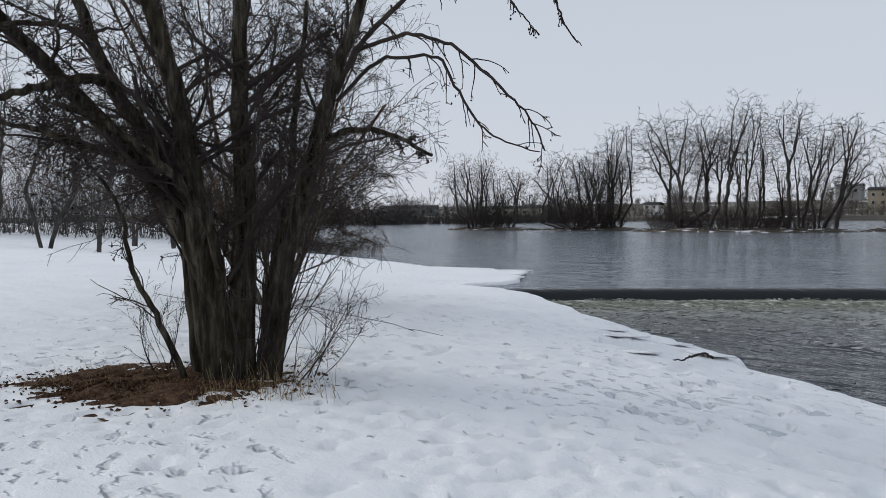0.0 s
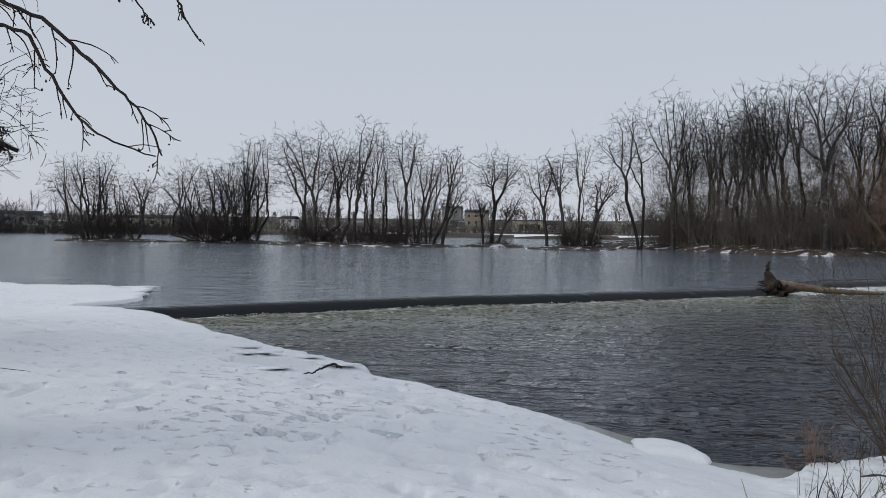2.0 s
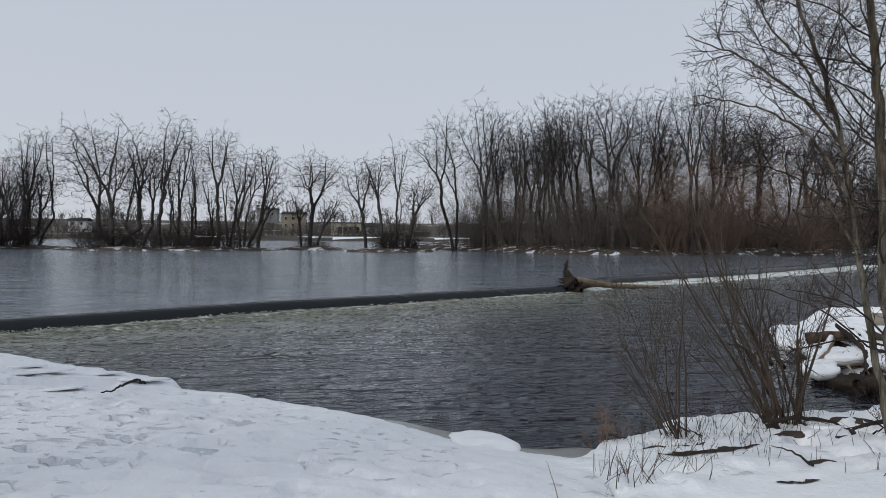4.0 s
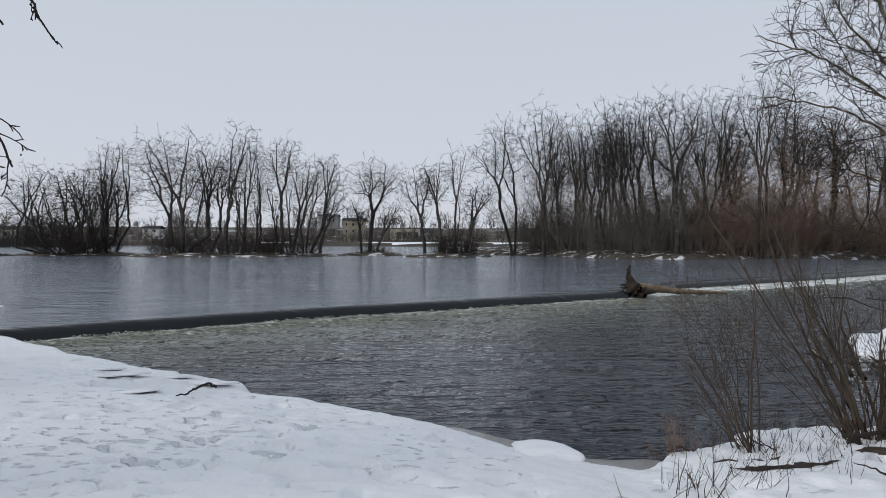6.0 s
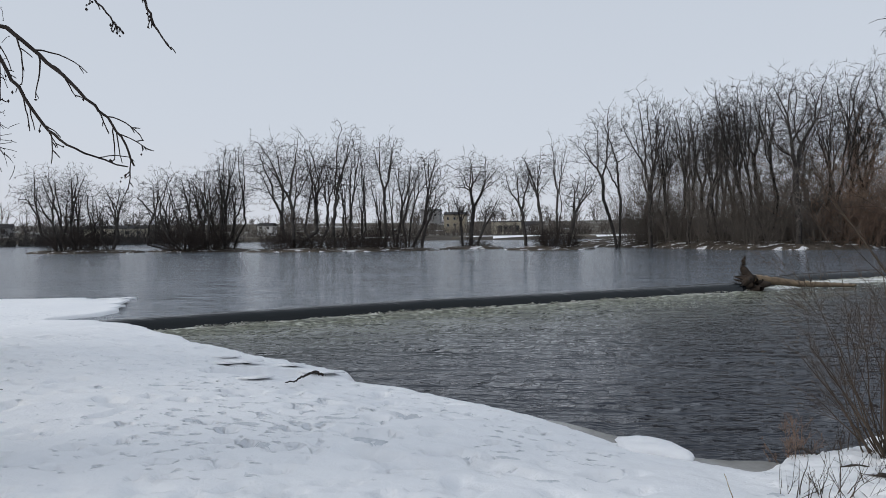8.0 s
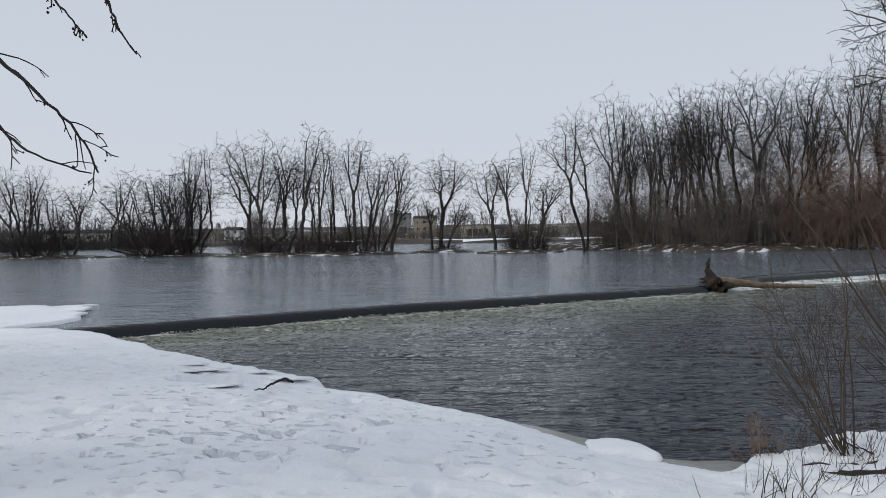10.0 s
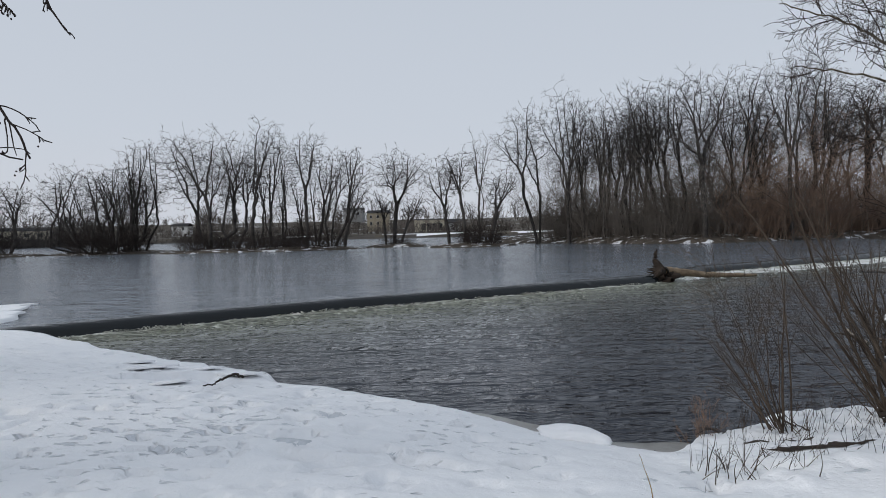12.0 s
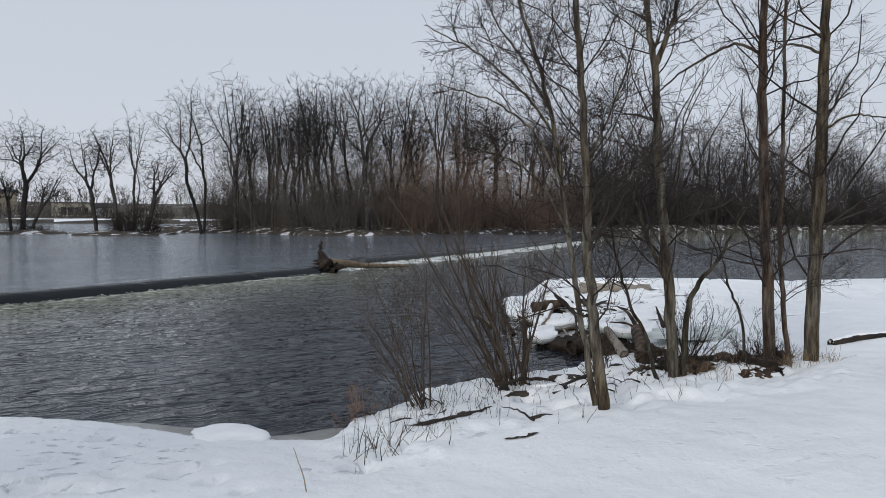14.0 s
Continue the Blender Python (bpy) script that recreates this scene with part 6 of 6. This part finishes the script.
for k in range(26):
    x, y, a = rng.uniform(7.9, 10.4), rng.uniform(8.7, 12.2), rng.uniform(0, 3.14)
    q = rng.uniform(0.4, 1.1)
    z = max(land_at(x, y), 0.05)
    log([(x, y, z + 0.05), (x + 0.5 * q * math.cos(a), y + 0.5 * q * math.sin(a), z + rng.uniform(0.1, 0.3)), (x + q * math.cos(a), y + q * math.sin(a), z + rng.uniform(0.0, 0.4))],
        rng.uniform(0.025, 0.06), 0.015, 470 + k, "weathered driftwood piece on the icy point", (ROOTS, STUMP, BARK_PALE, STUMP)[k % 4], False, "driftwood")
# lumps nearly black, to stand for the shaded hollow under the slabs
for k, (x, y, s) in enumerate(((8.3, 10.1, 0.24), (8.5, 9.5, 0.3), (8.7, 9.0, 0.34), (8.75, 8.5, 0.34), (8.32, 8.06, 0.28), (7.9, 7.1, 0.24))):
    rock(x, y, s * 1.25, s * 0.95, s * 0.6, 310 + k * 1.9, STUMP if k > 3 else ROOTS, "dark lump of soil and rotten wood for a shaded undercut", "soil_clump", rng.uniform(0, 180))
tufts("roots", [(8.0, 9.2, 0.4), (8.5, 8.8, 0.4), (7.9, 10.0, 0.3), (9.0, 10.8, 0.5), (8.3, 8.3, 0.4)], 220, 0.5, 0.008, ROOTS, 354, "tangled dark roots and twigs among the driftwood", 1.4, "roots")
def ice_slab(x, y, z, sx, sy, thick, turn, tip, roll, seed):
    """A broken plate of ice with an angular outline, snow on its top and a rough broken edge."""
    r = np.random.default_rng(seed)
    n = 7
    th = np.sort(np.linspace(0, 2 * np.pi, n, endpoint=False) + r.uniform(-0.3, 0.3, n))
    k = r.uniform(0.75, 1.15, n)
    ob = tagged(new("ice_slab"), "broken slab of river ice under snow on the icy point", "ice slab", "broken ice slabs on the point")
    ob.matrix_basis = pose(x, y, z, tip, roll, turn)
    for name, mat, rings in (("plate", ICE_PALE, ((0.02, -thick), (0.96, -thick), (1.0, -0.03), (0.97, 0.0))), ("snow", SNOW, ((0.99, -0.01), (0.985, 0.03), (0.93, 0.05), (0.5, 0.055), (0.02, 0.056)))):
        m = 4 * n
        a = np.interp(np.arange(m) / 4, np.arange(n + 1), np.append(th, th[0] + 2 * np.pi))
        q = np.interp(np.arange(m) / 4, np.arange(n + 1), np.append(k, k[0])) * (1 + 0.03 * r.normal(0, 1, m))
        v = np.concatenate([np.stack([sx * f * q * np.cos(a), sy * f * q * np.sin(a), np.full(m, dz) + (0.012 * r.normal(0, 1, m) if mat == SNOW else 0.0)], 1) for f, dz in rings])
        i = np.arange(len(v)).reshape(len(rings), m)
        j = np.roll(i, -1, 1)
        mesh_object(name, v, np.stack([i[:-1], j[:-1], j[1:], i[1:]], -1).reshape(-1, 4), mat, ob, "", False)
    return ob


for k, (x, y, z, sx, sy, turn, tip, roll) in enumerate(((8.02, 9.95, 0.36, 0.42, 0.26, 25, 10, -8), (8.75, 10.45, 0.46, 0.55, 0.34, -10, 5, -4), (9.5, 12.3, 0.40, 0.85, 0.6, 40, 6, -7), (10.3, 13.8, 0.33, 0.75, 0.5, 50, 4, -6),
                                                         (9.1, 9.5, 0.50, 0.5, 0.36, 12, 7, 3), (9.6, 10.3, 0.52, 0.7, 0.5, -20, 3, -3), (8.95, 8.75, 0.48, 0.38, 0.3, 60, 6, 5), (10.6, 11.0, 0.50, 0.8, 0.55, 15, -3, 3), (11.3, 12.6, 0.48, 0.9, 0.6, 70, 4, 2))):
    ice_slab(x, y, z - 0.07, sx, sy, 0.10, turn, tip, roll, 600 + k)
for k in range(26):
    crust(rng.uniform(10.5, 18), rng.uniform(8.5, 14.5), rng.uniform(0.3, 0.8), rng.uniform(0.2, 0.45), rng.uniform(-30, 30), rng.uniform(-4, 2), 70 + k, "low slab of broken ice under snow", -0.015)
# more near-black lumps in place of the shade below slabs and driftwood
for k, (x, y, s) in enumerate(((8.2, 9.6, 0.3), (8.7, 9.5, 0.35), (8.9, 8.6, 0.32), (8.3, 8.3, 0.22), (9.6, 10.4, 0.3), (10.3, 12.4, 0.3), (9.9, 11.6, 0.25))):
    rock(x, y, s * 1.3, s, s * 0.6, 120 + k * 2.3, ROOTS, "dark lump of soil and roots for the shade under slabs", "soil_clump", rng.uniform(0, 180), 0.05 if k > 3 else 0.0)

# ---- the stranded log on the weir ----
w = Wood(461)
w.along([(9.5, 26.9, 0.52), (10.4, 27.25, 0.44), (11.9, 27.8, 0.24), (13.8, 28.7, 0.1), (14.9, 29.3, 0.04)], 0.21, 0.05, 0, 10, 0.012)
trunk_log = empty("stranded_log", 0, 0, 0, "stranded barkless tree trunk with its root plate on the weir", "log")
mesh_object("trunk", *w.mesh(0, 0), LOGWOOD, trunk_log, "tan wood with the bark worn off")
r = Wood(462)
for k in range(26):
    a = r.rng.uniform(0, 6.28)
    d = np.array([-0.45, 0.35, 0]) + np.array([0.6 * math.cos(a), 0.75 * math.cos(a), math.sin(a)]) * 1.0
    r.limb((9.7, 26.8, 0.48), d, r.rng.uniform(0.4, 0.8), 0.12, 0.012, 6, 0.22, 0.0, 1)
for k in range(9):
    c = np.array([9.6, 26.9, 0.45]) + r.rng.normal(0, 0.16, 3)
    r.limb(c, r.rng.normal(0, 1, 3), 0.42, 0.19, 0.1, 3, 0.3, 0.0, 1)
r.along([(9.65, 26.85, 0.5), (9.45, 26.9, 0.85), (9.42, 26.95, 1.15), (9.5, 26.95, 1.42)], 0.22, 0.03, 1, 6, 0.01)
for k in range(len(r.tubes)):
    r.tubes[k] = (*r.tubes[k][:3], 100 + k)
    mesh_object("root", *r.mesh(0, 5, 100 + k), ROOTS, trunk_log)

# ---- buildings on the far side ----


def windows(parent, xs, zs, y, wdt, hgt, mat=None):
    for x in xs:
        for z in zs:
            win = part("window", box(x - wdt / 2 - 0.08, y - 0.09, z - 0.08, x + wdt / 2 + 0.08, y - 0.02, z + hgt + 0.08), WALL_WHITE, parent)
            part("pane", box(x - wdt / 2, y - 0.12, z, x + wdt / 2, y - 0.095, z + hgt), mat or GLASS_DARK, win)


def gable_roof(parent, x0, x1, y0, y1, z, rise, over=0.4, mat=ROOF):
    bm = bmesh.new()
    ym = (y0 + y1) / 2
    lo = [bm.verts.new(p) for p in ((x0 - over, y0 - over, z), (x1 + over, y0 - over, z), (x1 + over, ym, z + rise), (x0 - over, ym, z + rise), (x1 + over, y1 + over, z), (x0 - over, y1 + over, z))]
    bm.faces.new((lo[0], lo[1], lo[2], lo[3]))
    bm.faces.new((lo[3], lo[2], lo[4], lo[5]))
    bm.faces.new((lo[0], lo[3], lo[5]))
    bm.faces.new((lo[1], lo[4], lo[2]))
    bmesh.ops.solidify(bm, geom=bm.faces[:], thickness=0.2)
    return part("roof", bm, mat, parent)


def building(name, x, y, z, width, depth, height, wall, label, rise=0.0, turn=0.0):
    ob = empty(name, x, y, z, label, "building", "", turn)
    part("wall", box(0, 0, -2.0, width, depth, height), wall, ob)
    if rise:
        gable_roof(ob, 0, width, 0, depth, height, rise)
    else:
        part("roof", box(-0.3, -0.3, height, width + 0.3, depth + 0.3, height + 0.35), ROOF, ob)
    return ob


shed = building("garage", -5.0, 240, 2.4, 11, 9, 3.6, WALL_CREAM, "low cream garage with four dark doors")
for k in range(4):
    d = part("door", box(2.6 + k * 2.0, -0.14, -0.2, 4.2 + k * 2.0, -0.02, 2.3), GLASS_DARK, shed, "dark garage door")
annex = building("annex", 6.7, 243, 1.6, 6, 8, 3.0, WALL_WHITE, "pale annex with a low pitched roof", 1.6)
house = building("house", -25.5, 275, 4.0, 9, 10, 6.0, WALL_TAN, "two-storey tan building with a shallow roof", 1.2)
windows(house, (1.6, 4.4, 7.2), (0.9, 3.7), 0, 0.8, 1.2)
part("turret", box(5.5, 3, 6.0, 7.5, 5, 8.0), ROOF, house, "small dark roof turret")
hall = building("hall", -40, 310, 9.0, 9, 12, 4.0, PAINT_GREY, "long grey hall with a dark roof", 0.9)
windows(hall, (2, 4.5, 7), (1.2,), 0, 1.0, 1.2)
cottage = building("house", -99, 254, 4.0, 6, 6, 2.0, WALL_WHITE, "small white house with a pitched roof", 1.2)
windows(cottage, (1.5, 4.5), (0.6,), 0, 0.8, 1.0)
mill = building("hall", -232, 240, 2.6, 30, 14, 4.0, PAINT_GREY, "long low brown-grey hall with a dark roof", 1.8, 35)
windows(mill, (3, 8, 13, 18, 23, 27), (1.5,), 0, 1.6, 1.6)
barn = building("hall", -160, 235, 2.2, 22, 10, 3.2, WALL_CREAM, "low pale building beyond the river", 1.4, 25)
windows(barn, (3, 7, 11, 15, 19), (1.0,), 0, 1.4, 1.2)


def pole(x, y, h):
    ob = empty("utility_pole", x, y, land(x, y) - 0.3, "weathered grey utility pole with a crossarm", "utility pole", "utility poles beyond the river")
    bm = bmesh.new()
    bmesh.ops.create_cone(bm, cap_ends=True, segments=8, radius1=0.16, radius2=0.11, depth=h)
    bmesh.ops.translate(bm, verts=bm.verts[:], vec=(0, 0, h / 2))
    part("post", bm, BARK_FAR, ob)
    part("crossarm", box(-1.1, -0.06, h - 0.9, 1.1, 0.06, h - 0.75), BARK_FAR, ob)


for x, y in ((-112, 190), (-13, 262), (-62, 230), (14, 300)):
    pole(x, y, 7.5)


def car(x, y, turn, paint, label):
    ob = empty("car", x, y, land(x, y), label, "car", "parked cars beyond the river", turn)
    bm = box(-2.2, -0.85, 0.35, 2.2, 0.85, 0.85)
    box_bm(bm, -1.3, -0.75, 0.85, 1.1, 0.75, 1.4)
    part("body", bm, paint, ob)
    part("window", box(-1.1, -0.78, 0.92, 0.9, -0.755, 1.3), GLASS_DARK, ob)
    for s in (-1.35, 1.35):
        bm = bmesh.new()
        bmesh.ops.create_cone(bm, cap_ends=True, segments=12, radius1=0.33, radius2=0.33, depth=0.22)
        bmesh.ops.rotate(bm, verts=bm.verts[:], matrix=Matrix.Rotation(radians(90), 3, "X"))
        bmesh.ops.translate(bm, verts=bm.verts[:], vec=(s, -0.8, 0.33))
        part("wheel", bm, ROOF, ob)


car(-91, 186, 8, WALL_WHITE, "white car parked beyond the far bank")
car(-58, 196, 0, WALL_WHITE, "white car parked beyond the far bank")
